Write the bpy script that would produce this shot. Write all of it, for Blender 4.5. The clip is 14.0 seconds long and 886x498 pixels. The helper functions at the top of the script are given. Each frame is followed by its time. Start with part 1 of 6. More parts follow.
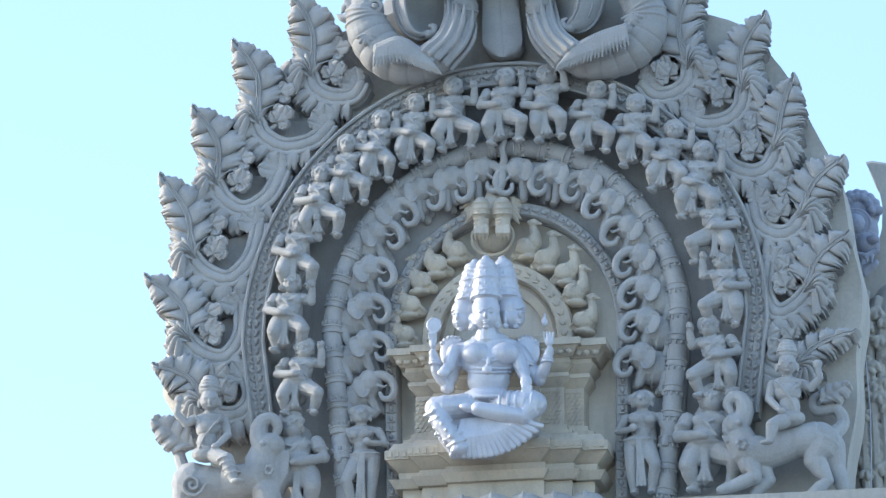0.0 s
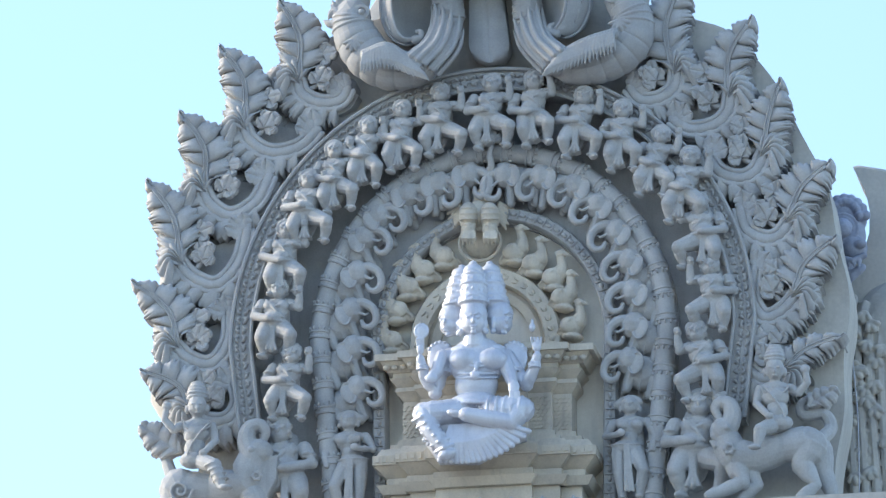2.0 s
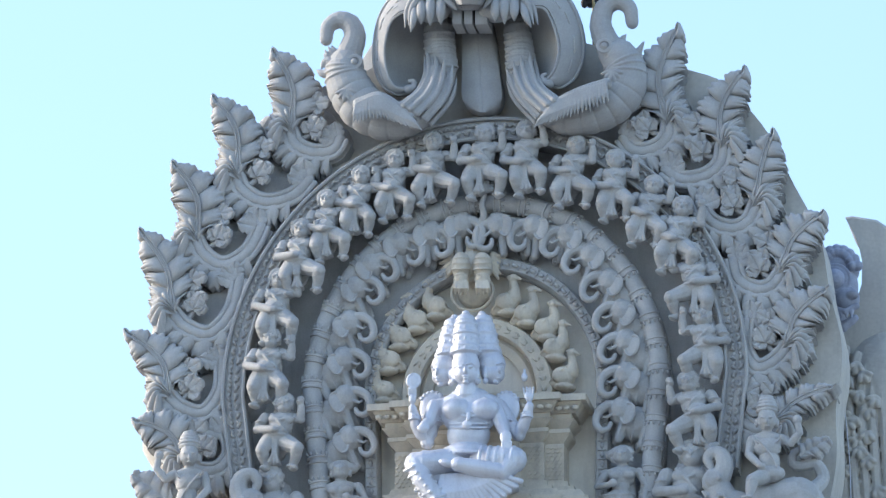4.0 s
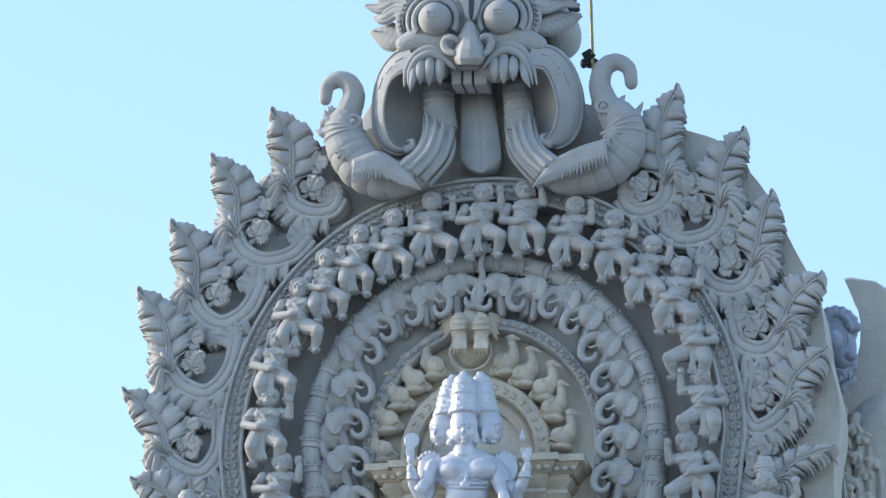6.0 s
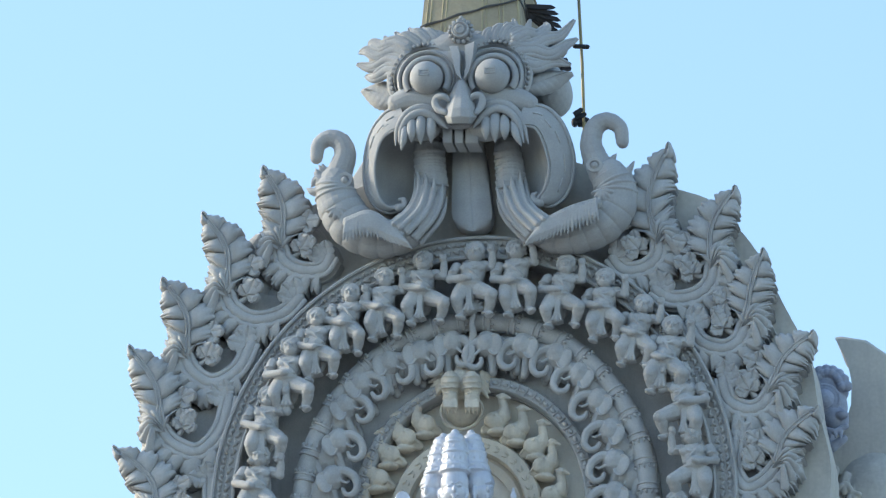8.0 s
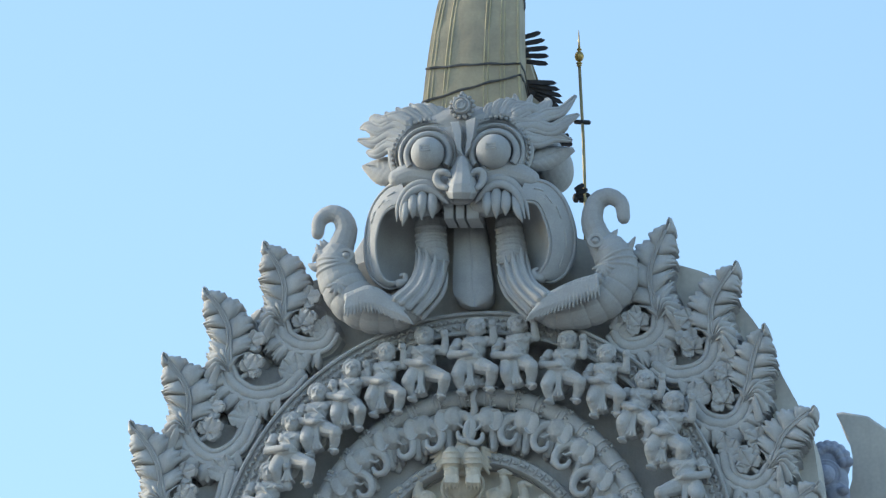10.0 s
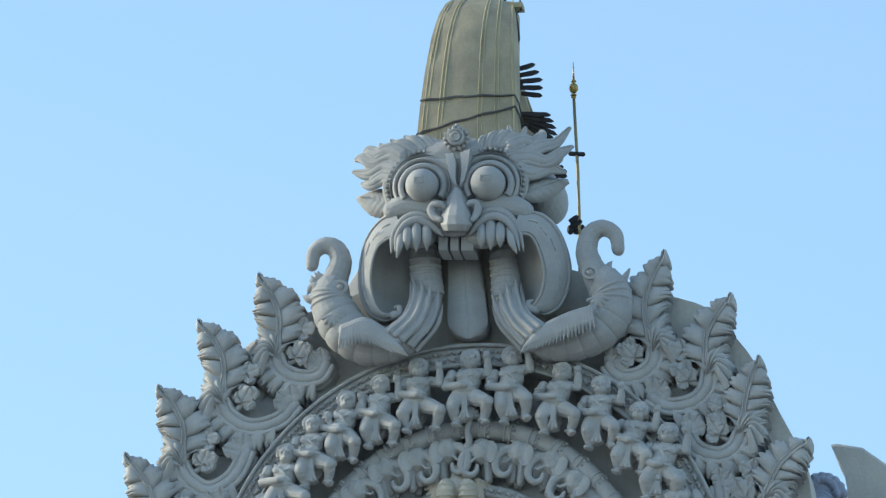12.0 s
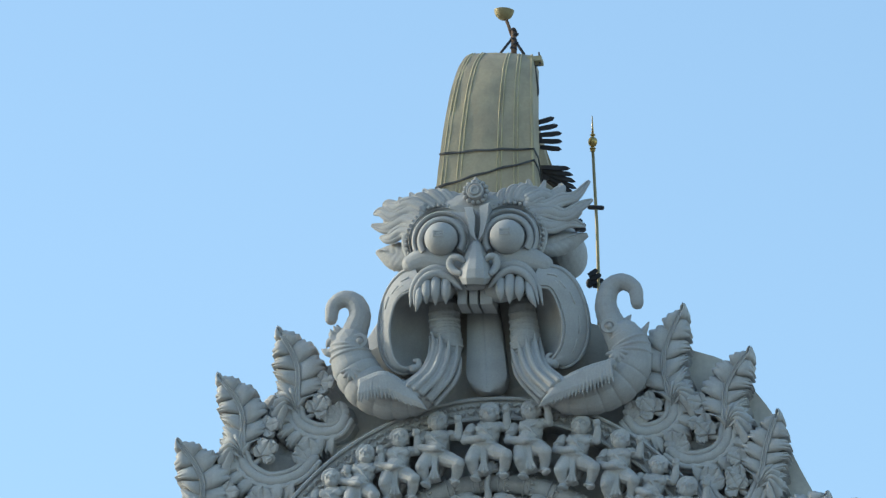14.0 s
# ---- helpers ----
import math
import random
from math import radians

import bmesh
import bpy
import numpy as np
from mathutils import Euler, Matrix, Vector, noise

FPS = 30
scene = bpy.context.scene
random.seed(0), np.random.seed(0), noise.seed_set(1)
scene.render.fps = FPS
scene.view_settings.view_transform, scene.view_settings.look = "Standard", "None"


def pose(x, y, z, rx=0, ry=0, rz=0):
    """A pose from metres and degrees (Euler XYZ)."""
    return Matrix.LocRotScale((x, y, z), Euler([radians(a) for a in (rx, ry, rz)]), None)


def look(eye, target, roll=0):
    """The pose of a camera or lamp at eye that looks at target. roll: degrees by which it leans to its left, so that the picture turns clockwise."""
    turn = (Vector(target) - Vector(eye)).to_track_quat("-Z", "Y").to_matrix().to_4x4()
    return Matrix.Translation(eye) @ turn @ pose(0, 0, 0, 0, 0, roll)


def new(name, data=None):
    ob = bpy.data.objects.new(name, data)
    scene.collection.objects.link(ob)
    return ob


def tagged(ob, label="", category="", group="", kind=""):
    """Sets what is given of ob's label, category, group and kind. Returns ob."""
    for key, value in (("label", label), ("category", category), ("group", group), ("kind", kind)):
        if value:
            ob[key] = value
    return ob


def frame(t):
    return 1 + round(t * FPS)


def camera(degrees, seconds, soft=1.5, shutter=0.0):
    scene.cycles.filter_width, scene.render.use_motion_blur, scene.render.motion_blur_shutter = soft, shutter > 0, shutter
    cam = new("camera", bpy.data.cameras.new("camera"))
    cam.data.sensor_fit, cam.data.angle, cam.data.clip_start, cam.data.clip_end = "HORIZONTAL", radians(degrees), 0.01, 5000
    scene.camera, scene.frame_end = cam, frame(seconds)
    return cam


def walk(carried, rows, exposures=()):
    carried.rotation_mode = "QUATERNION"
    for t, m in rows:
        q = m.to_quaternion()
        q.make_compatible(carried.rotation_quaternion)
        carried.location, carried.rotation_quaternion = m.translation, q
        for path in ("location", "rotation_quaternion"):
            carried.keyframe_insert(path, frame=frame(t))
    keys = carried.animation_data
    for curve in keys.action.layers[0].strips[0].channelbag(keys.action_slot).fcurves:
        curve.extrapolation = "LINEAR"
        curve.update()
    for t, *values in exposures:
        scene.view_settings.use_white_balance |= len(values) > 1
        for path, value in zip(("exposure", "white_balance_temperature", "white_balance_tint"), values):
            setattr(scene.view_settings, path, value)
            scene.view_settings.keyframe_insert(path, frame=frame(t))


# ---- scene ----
# The camera stands on the ground, far off, and tilts up on a long lens.
AZ, EL, REACH, K = 10.0, 18.0, 110.0, 1 / 1.4      # degrees to the side and up, metres to the gable, metres per design unit
cam = camera(5.8287, 14.0, soft=1.35)
SA, CA, SE, CE = math.sin(radians(AZ)), math.cos(radians(AZ)), math.sin(radians(EL)), math.cos(radians(EL))
LIFT = 34.6                                        # height of the gable's centre over the ground


AHEAD = Vector((-SA * CE, CA * CE, SE))
ASIDE, ABOVE = Vector((CA, SA, 0)), Vector((SA * SE, -CA * SE, CE))
EYE = Vector((-1.11 * K / CA, 0, LIFT + (1.49 + 1.11 * SE * SA / CA) * K / CE)) - REACH * AHEAD


def at(u, v, d=0.0):
    """A place of the gable: u to the right and v up across the line of sight, in design units, d proud of the wall."""
    ray = AHEAD * REACH + (ASIDE * (u + 1.11) + ABOVE * (v - 1.49)) * K
    return EYE + ray * ((-d * K - EYE.y) / ray.y)


EXPOSURES = [(0.0, 1.33, 6000, 8), (5.0, 1.30, 6150, 11), (6.5, 1.10, 6050, 6), (9.0, 1.05, 6150, 4), (11.5, 0.85, 6120, 1), (12.5, 0.90, 6250, 0), (14.0, 0.77, 6200, 0)]
ROWS = [
    (0.0, 10.0000, 18.0000, 0.000),
    (0.5, 9.9656, 18.0068, -0.024),
    (1.0, 9.9431, 18.0138, -0.017),
    (1.5, 9.9265, 18.0208, -0.146),
    (2.0, 9.9123, 18.0363, -0.154),
    (2.2, 9.9013, 18.0474, -0.120),
    (4.3, 9.8569, 18.4516, -0.040),
    (4.5, 9.8563, 18.5120, -0.023),
    (5.0, 9.8613, 18.6235, 0.085),
    (5.5, 9.8557, 18.7131, 0.123),
    (6.0, 9.8498, 18.7587, 0.125),
    (6.5, 9.8439, 18.8156, 0.126),
    (7.0, 9.8199, 18.9127, 0.139),
    (7.5, 9.7963, 19.0444, 0.180),
    (8.0, 9.7886, 19.1454, 0.165),
    (8.5, 9.7721, 19.2260, 0.141),
    (9.0, 9.7842, 19.3794, 0.162),
    (9.2, 9.7932, 19.4427, 0.160),
    (11.3, 9.7742, 19.8049, 0.270),
    (11.5, 9.7674, 19.8122, 0.297),
    (12.0, 9.7604, 19.8525, 0.145),
    (12.5, 9.7737, 19.9675, 0.220),
    (13.0, 9.8170, 20.1070, 0.256),
    (13.5, 9.8726, 20.1810, 0.179),
    (14.0, 9.8951, 20.2050, 0.190),
]
walk(cam, [(t, pose(*EYE, 90 + pitch, 0, yaw) @ pose(0, 0, 0, 0, 0, roll)) for t, yaw, pitch, roll in ROWS],
     exposures=EXPOSURES)

# ---- sky and sun ----
SUN_DIR = Vector((-0.92, 0.05, 0.41)).normalized()
world = bpy.data.worlds.new("sky")
scene.world = world
world.use_nodes = True
wn = world.node_tree.nodes
sky = wn.new("ShaderNodeTexSky")
sky.sky_type, sky.sun_disc = "NISHITA", False
sky.sun_elevation = math.asin(SUN_DIR.z)
sky.sun_rotation = math.atan2(SUN_DIR.x, SUN_DIR.y)
sky.air_density, sky.dust_density, sky.ozone_density = 1.0, 0.8, 1.0
world.node_tree.links.new(sky.outputs[0], wn["Background"].inputs[0])
wn["Background"].inputs[1].default_value = 0.15
sun = new("sun", bpy.data.lights.new("sun", "SUN"))
sun.data.energy, sun.data.angle, sun.data.color = 1.7, radians(3.0), (1.0, 0.86, 0.68)
sun.matrix_world = look(SUN_DIR * 60 + Vector((0, 0, LIFT)), (0, 0, LIFT))


# ---- materials ----
def material(name, base, dark, rough=0.85, metal=0.0, scale=3.0, bump=0.25, stain=None, amount=0.5):
    """A weathered surface: broad patches, fine grain, streaks that run down, and fine relief."""
    m = bpy.data.materials.new(name)
    m.use_nodes = True
    n, link = m.node_tree.nodes, m.node_tree.links.new
    b = n["Principled BSDF"]
    co = n.new("ShaderNodeNewGeometry")
    broad = n.new("ShaderNodeTexNoise")
    broad.inputs["Scale"].default_value, broad.inputs["Detail"].default_value = scale, 6
    link(co.outputs["Position"], broad.inputs["Vector"])
    ramp = n.new("ShaderNodeValToRGB")
    ramp.color_ramp.elements[0].position, ramp.color_ramp.elements[1].position = 0.36, 0.62
    ramp.color_ramp.elements[0].color, ramp.color_ramp.elements[1].color = (*dark, 1), (*base, 1)
    link(broad.outputs["Fac"], ramp.inputs[0])
    fine = n.new("ShaderNodeTexNoise")
    fine.inputs["Scale"].default_value, fine.inputs["Detail"].default_value = scale * 14, 5
    link(co.outputs["Position"], fine.inputs["Vector"])
    grain = n.new("ShaderNodeMix")
    grain.data_type, grain.blend_type = "RGBA", "OVERLAY"
    grain.inputs[0].default_value = 0.15
    link(ramp.outputs[0], grain.inputs[6])
    link(fine.outputs["Fac"], grain.inputs[7])
    out = grain.outputs[2]
    if stain:
        stretch = n.new("ShaderNodeMapping")
        stretch.inputs["Scale"].default_value = (5.0, 5.0, 0.7)
        link(co.outputs["Position"], stretch.inputs[0])
        streak = n.new("ShaderNodeTexNoise")
        streak.inputs["Scale"].default_value, streak.inputs["Detail"].default_value = 1.6, 7
        link(stretch.outputs[0], streak.inputs["Vector"])
        cut = n.new("ShaderNodeMapRange")
        cut.inputs[1].default_value, cut.inputs[2].default_value, cut.inputs[4].default_value = 0.52, 0.78, amount
        link(streak.outputs["Fac"], cut.inputs[0])
        mix = n.new("ShaderNodeMix")
        mix.data_type = "RGBA"
        link(cut.outputs[0], mix.inputs[0])
        link(out, mix.inputs[6])
        mix.inputs[7].default_value = (*stain, 1)
        out = mix.outputs[2]
    link(out, b.inputs["Base Color"])
    b.inputs["Roughness"].default_value, b.inputs["Metallic"].default_value = rough, metal
    bumps = n.new("ShaderNodeBump")
    bumps.inputs["Strength"].default_value, bumps.inputs["Distance"].default_value = bump * 0.7, 0.012
    lumps = n.new("ShaderNodeTexNoise")
    lumps.inputs["Scale"].default_value, lumps.inputs["Detail"].default_value = 11.0, 4
    link(co.outputs["Position"], lumps.inputs["Vector"])
    both = n.new("ShaderNodeMath")
    both.operation = "MULTIPLY_ADD"
    both.inputs[1].default_value = 2.2
    link(lumps.outputs["Fac"], both.inputs[0])
    link(fine.outputs["Fac"], both.inputs[2])
    link(both.outputs[0], bumps.inputs["Height"])
    link(bumps.outputs[0], b.inputs["Normal"])
    return m


STONE = material("grey painted cement", (0.445, 0.441, 0.435), (0.375, 0.372, 0.367), stain=(0.27, 0.265, 0.255), amount=0.5)
FACE = material("smooth grey cement", (0.385, 0.384, 0.382), (0.34, 0.339, 0.337), bump=0.12, stain=(0.29, 0.285, 0.275), amount=0.3)
CREAM = material("unfaded cream cement", (0.60, 0.535, 0.435), (0.50, 0.45, 0.375), stain=(0.27, 0.25, 0.217))
SLAB = material("tan cement back wall", (0.52, 0.495, 0.445), (0.45, 0.43, 0.395), stain=(0.33, 0.315, 0.295), scale=1.5)
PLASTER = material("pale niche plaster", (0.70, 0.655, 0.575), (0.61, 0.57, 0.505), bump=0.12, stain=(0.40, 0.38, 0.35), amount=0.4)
SILVER = material("silver paint", (0.60, 0.62, 0.68), (0.53, 0.55, 0.62), rough=0.45, metal=0.2, bump=0.1, stain=(0.30, 0.30, 0.33), amount=0.5)
BLUE = material("blue grey paint", (0.34, 0.37, 0.46), (0.28, 0.30, 0.37), bump=0.15, stain=(0.15, 0.15, 0.17))
TARP = material("olive tarpaulin", (0.395, 0.335, 0.225), (0.31, 0.265, 0.185), rough=0.7, bump=0.3, stain=(0.22, 0.195, 0.15), scale=2.0)
SEAM = material("yellow sewn seam", (0.45, 0.39, 0.235), (0.36, 0.31, 0.19), rough=0.7)
DARK = material("dark weathered metal", (0.045, 0.045, 0.05), (0.025, 0.025, 0.03), rough=0.6, metal=0.3)
ROPE = material("grey rope", (0.11, 0.11, 0.11), (0.07, 0.07, 0.07), rough=0.9)
BRASS = material("dull brass", (0.50, 0.36, 0.12), (0.38, 0.27, 0.10), rough=0.4, metal=0.7)
RUST = material("rusted steel", (0.20, 0.13, 0.09), (0.12, 0.08, 0.06), rough=0.8, metal=0.3)
LAMP = material("dull yellow enamel", (0.34, 0.28, 0.14), (0.26, 0.22, 0.12), rough=0.5, metal=0.3)
EARTH = material("dry earth and paving", (0.25, 0.24, 0.22), (0.19, 0.185, 0.17), scale=0.2, bump=0.2)


# ---- mesh tools: all sizes in design units ----
def solid(name, verts, faces, mat, smooth=False):
    me = bpy.data.meshes.new(name)
    me.from_pydata([tuple(c * K for c in v) for v in verts], [], faces)
    me.update()
    if smooth:
        me.shade_smooth()
    me.materials.append(mat)
    return me


def part(name, me, parent=None, m=None, label=""):
    ob = new(name, me)
    if parent:
        ob.parent = parent
    if m is not None:
        ob.matrix_local = m
    return tagged(ob, label)


def thing(name, me, place, label, category, group="", kind="", turn=None):
    ob = new(name, me)
    ob.matrix_local = Matrix.Translation(place) @ (turn or Matrix())
    return tagged(ob, label, category, group, kind)


def ico(level):
    bm = bmesh.new()
    bmesh.ops.create_icosphere(bm, subdivisions=level, radius=1)
    bm.verts.ensure_lookup_table()
    out = np.array([v.co[:] for v in bm.verts]), [tuple(v.index for v in f.verts) for f in bm.faces]
    bm.free()
    return out


ICO = {1: ico(1), 2: ico(2), 3: ico(3)}


class Clay:
    """Collects balls, limbs, tubes and blocks, then fuses them into one carved mesh."""

    def __init__(self):
        self.v, self.f, self.n = [], [], 0

    def add(self, verts, faces):
        self.v.append(np.asarray(verts, float))
        self.f += [tuple(i + self.n for i in f) for f in faces]
        self.n += len(verts)
        return self

    def ball(self, p, r, rot=(0, 0, 0), level=2):
        base, faces = ICO[level]
        r = np.array((r, r, r) if np.isscalar(r) else r, float)
        e = np.array(Euler([radians(a) for a in rot]).to_matrix())
        return self.add(base * r @ e.T + np.array(p, float), faces)

    def tube(self, pts, radii, sides=10, caps=True, flat=1.0):
        """A round rod along pts; flat squeezes it in depth."""
        pts = [Vector(p) for p in pts]
        rings, n = [], len(pts)
        for i, p in enumerate(pts):
            t = (pts[min(i + 1, n - 1)] - pts[max(i - 1, 0)]).normalized()
            a = Vector((0, 1, 0)) if abs(t.y) < 0.9 else Vector((1, 0, 0))
            s = t.cross(a).normalized()
            q = s.cross(t)
            r = radii[i] if not np.isscalar(radii) else radii
            rings.append([p + (s * math.cos(w) + q * math.sin(w) * flat) * r for w in np.linspace(0, 2 * math.pi, sides, endpoint=False)])
        verts = [v for ring in rings for v in ring]
        faces = [(i * sides + j, i * sides + (j + 1) % sides, (i + 1) * sides + (j + 1) % sides, (i + 1) * sides + j)
                 for i in range(n - 1) for j in range(sides)]
        faces += [tuple(range(sides))[::-1], tuple(range((n - 1) * sides, n * sides))]
        self.add([v[:] for v in verts], faces)
        if caps:
            r0, r1 = (radii, radii) if np.isscalar(radii) else (radii[0], radii[-1])
            if flat == 1.0:
                self.ball(pts[0], r0 * 0.98, level=1 if sides < 8 else 2)
                self.ball(pts[-1], r1 * 0.98, level=1 if sides < 8 else 2)
        return self

    def limb(self, *joints):
        """A bent limb: (x, y, z, r) joint by joint."""
        pts, rad = [], []
        for a, b in zip(joints, joints[1:]):
            for w in (0, 0.5):
                pts.append([a[k] + (b[k] - a[k]) * w for k in range(3)])
                rad.append((a[3] + (b[3] - a[3]) * w) * (1.06 if w else 1))
        pts.append(joints[-1][:3])
        rad.append(joints[-1][3])
        for j in joints[1:-1]:
            self.ball(j[:3], j[3] * 1.02)
        return self.tube(pts, rad, 18 if max(rad) > 0.15 else 10)

    def block(self, lo, hi, taper=1.0):
        x0, y0, z0 = lo
        x1, y1, z1 = hi
        cx, cy = (x0 + x1) / 2, (y0 + y1) / 2
        v = [(x, y, z0) for x, y in ((x0, y0), (x1, y0), (x1, y1), (x0, y1))]
        v += [(cx + (x - cx) * taper, cy + (y - cy) * taper, z1) for x, y, z in v]
        return self.add(v, [(3, 2, 1, 0), (4, 5, 6, 7), (0, 1, 5, 4), (1, 2, 6, 5), (2, 3, 7, 6), (3, 0, 4, 7)])

    def plate(self, outline, y0, y1, bevel=0.0):
        """A flat piece cut to an outline of (x, z), from depth y0 (back) to y1 (front), its front edge eased by bevel."""
        n = len(outline)
        cx, cz = sum(p[0] for p in outline) / n, sum(p[1] for p in outline) / n
        size = max(math.hypot(p[0] - cx, p[1] - cz) for p in outline)
        k = 1 - bevel / size
        loops = [[(x, y0, z) for x, z in outline], [(x, y1 + bevel, z) for x, z in outline],
                 [(cx + (x - cx) * k, y1, cz + (z - cz) * k) for x, z in outline]]
        faces = [(i * n + j, i * n + (j + 1) % n, (i + 1) * n + (j + 1) % n, (i + 1) * n + j) for i in range(2) for j in range(n)]
        faces += [tuple(range(n))[::-1], tuple(range(2 * n, 3 * n))]
        return self.add([p for loop in loops for p in loop], faces)

    def mesh(self, name, mat, smooth=True, angle=0):
        me = solid(name, np.concatenate(self.v), self.f, mat, smooth)
        bm = bmesh.new()
        bm.from_mesh(me)
        bmesh.ops.recalc_face_normals(bm, faces=bm.faces)
        bm.to_mesh(me)
        bm.free()
        if angle:
            me.set_sharp_from_angle(angle=radians(angle))
        return me

    def carved(self, name, mat, voxel=0.012, smooth=3, factor=0.5):
        """The pieces fused into one skin, with softened joints."""
        me = self.mesh(name, mat)
        ob = new("work", me)
        mod = ob.modifiers.new("fuse", "REMESH")
        mod.mode, mod.voxel_size, mod.use_smooth_shade = "VOXEL", voxel * K, True
        if smooth:
            sm = ob.modifiers.new("soften", "SMOOTH")
            sm.iterations, sm.factor = smooth, factor
        out = bpy.data.meshes.new_from_object(ob.evaluated_get(bpy.context.evaluated_depsgraph_get()))
        out.name = name
        bpy.data.objects.remove(ob)
        bpy.data.meshes.remove(me)
        if not out.materials:
            out.materials.append(mat)
        out.shade_smooth()
        return out


def horseshoe(a, b, foot, pinch=0.0, n=96, lo=0.0, hi=1.0):
    """Points (x, z) of an arch, from the foot on one side over the top to the other: half width a, height b, straight legs to -foot."""
    pts = []
    legs = max(2, int(foot * 8))
    for i in range(legs):
        z = -foot * (1 - i / legs)
        pts.append((-(a + pinch * z / foot), z))
    for i in range(n + 1):
        w = math.pi * (1 - i / n)
        pts.append((a * math.cos(w), b * math.sin(w)))
    for i in range(1, legs + 1):
        z = -foot * i / legs
        pts.append((a + pinch * z / foot, z))
    i0, i1 = int(lo * (len(pts) - 1)), int(hi * (len(pts) - 1))
    return pts[i0:i1 + 1]


def sweep(path, profile, clay=None):
    """A moulding along path: profile of (outward, proud) points, closed."""
    clay = clay or Clay()
    n, k = len(path), len(profile)
    verts = []
    for i, (x, z) in enumerate(path):
        a, b = path[max(i - 1, 0)], path[min(i + 1, n - 1)]
        t = Vector((b[0] - a[0], b[1] - a[1])).normalized()
        nx, nz = -t.y, t.x
        verts += [(x + nx * o, -d, z + nz * o) for o, d in profile]
    faces = [(i * k + j, (i + 1) * k + j, (i + 1) * k + (j + 1) % k, i * k + (j + 1) % k) for i in range(n - 1) for j in range(k)]
    faces += [tuple(range(k)), tuple(range((n - 1) * k, n * k))[::-1]]
    return clay.add(verts, faces)


def filled(path, d0, d1, clay=None):
    """A solid plate that fills the arch, from depth d0 (back) to d1 (front)."""
    clay = clay or Clay()
    n = len(path)
    verts = [(x, -d1, z) for x, z in path] + [(x, -d0, z) for x, z in path]
    faces = [tuple(range(n)), tuple(range(n, 2 * n))[::-1]]
    faces += [(i, i + n, (i + 1) % n + n, (i + 1) % n) for i in range(n)]
    return clay.add(verts, faces)


def annulus(inner, outer, d0, d1):
    """A flat ring between two arches of like point count."""
    clay, n = Clay(), len(inner)
    verts = [(x, -d, z) for d in (d1, d0) for loop in (inner, outer) for x, z in loop]
    faces = []
    for i in range(n - 1):
        faces += [(i, i + 1, n + i + 1, n + i), (2 * n + i, 3 * n + i, 3 * n + i + 1, 2 * n + i + 1),
                  (i, 2 * n + i, 2 * n + i + 1, i + 1), (n + i, n + i + 1, 3 * n + i + 1, 3 * n + i)]
    return clay.add(verts, faces)


def loft(clay, rows, closed=True):
    """A skin over like rows of points; closed joins the last row to the first, and both ends are capped."""
    n, k = len(rows), len(rows[0])
    verts = [tuple(p) for row in rows for p in row]
    faces = [(j * k + i, j * k + i + 1, (j + 1) % n * k + i + 1, (j + 1) % n * k + i) for j in range(n if closed else n - 1) for i in range(k - 1)]
    if closed:
        faces += [tuple(j * k for j in range(n)), tuple(j * k + k - 1 for j in range(n))[::-1]]
    return clay.add(verts, faces)


ORIGIN = at(0, 0, 0)

# ---- ground and tower ----
ground = Clay().add([(x, y, 0) for x, y in ((-3000, -3000), (3000, -3000), (3000, 3000), (-3000, 3000))], [(0, 1, 2, 3)])
thing("ground", ground.mesh("ground", EARTH, False), (0, 0, 0), "dry open ground round the temple tower", "ground", kind="structure")
tower = Clay().block((-11, -3.0, -LIFT / K), (11, 28, -3.9), 0.66)
tower.block((-7.4, -1.5, -3.9), (7.4, 24, -3.62))
thing("wall_tower", tower.mesh("wall_tower", SLAB, False), ORIGIN, "plain tapering cement body of the temple tower", "wall", kind="structure")
vault = filled(horseshoe(5.3, 5.9, 3.4), -22, -1.9)
thing("roof_vault", vault.mesh("roof_vault", SLAB, False), ORIGIN, "weathered barrel vault roof behind the carved gable", "roof", kind="structure")

# ---- the gable's layers ----
FOOT = 3.7
edge = []
for x, z in horseshoe(6.15, 7.5, FOOT, 0.0):
    pull = 1 - 0.045 * min(1, max(0, (z - 2) / 2)) - 0.11 * min(1, max(0, -z - 0.5)) if x < 0 else 1 - 0.055 * min(1, max(0, -z / FOOT))
    edge.append((x * pull + 0.12 + 0.04 * math.sin(3 * z), min(z, 7.0 - 0.33 * abs(x))))
slab = annulus(horseshoe(4.45, 4.72, FOOT, 0.15), edge, -1.4, -0.3)
thing("wall_gable", slab.mesh("wall_gable", SLAB, False), ORIGIN, "tan weathered back wall of the arched gable", "wall", kind="structure")
rim = [(x + 0.06, 0.66, z) for x, z in edge if x < -2.2 and -1.2 < z < 5.4]
swell = Clay().tube(rim, [0.29 + 0.14 * noise.noise(Vector((x * 1.3, z * 1.3, 3))) for x, y, z in rim], 12)
thing("trim", swell.mesh("trim", SLAB), ORIGIN, "rough tan cement swelling along the gable's edge", "trim", kind="structure")
trough = annulus(horseshoe(3.0, 3.3, FOOT, 0.3), horseshoe(4.5, 4.76, FOOT, 0.15), -1.9, -0.36)
thing("wall_frieze", trough.mesh("wall_frieze", STONE, False), ORIGIN, "grey recessed band behind the dwarf figures", "wall", kind="structure")
trough = annulus(horseshoe(1.95, 2.2, FOOT, 0.05), horseshoe(3.05, 3.35, FOOT, 0.3), -1.9, -0.3)
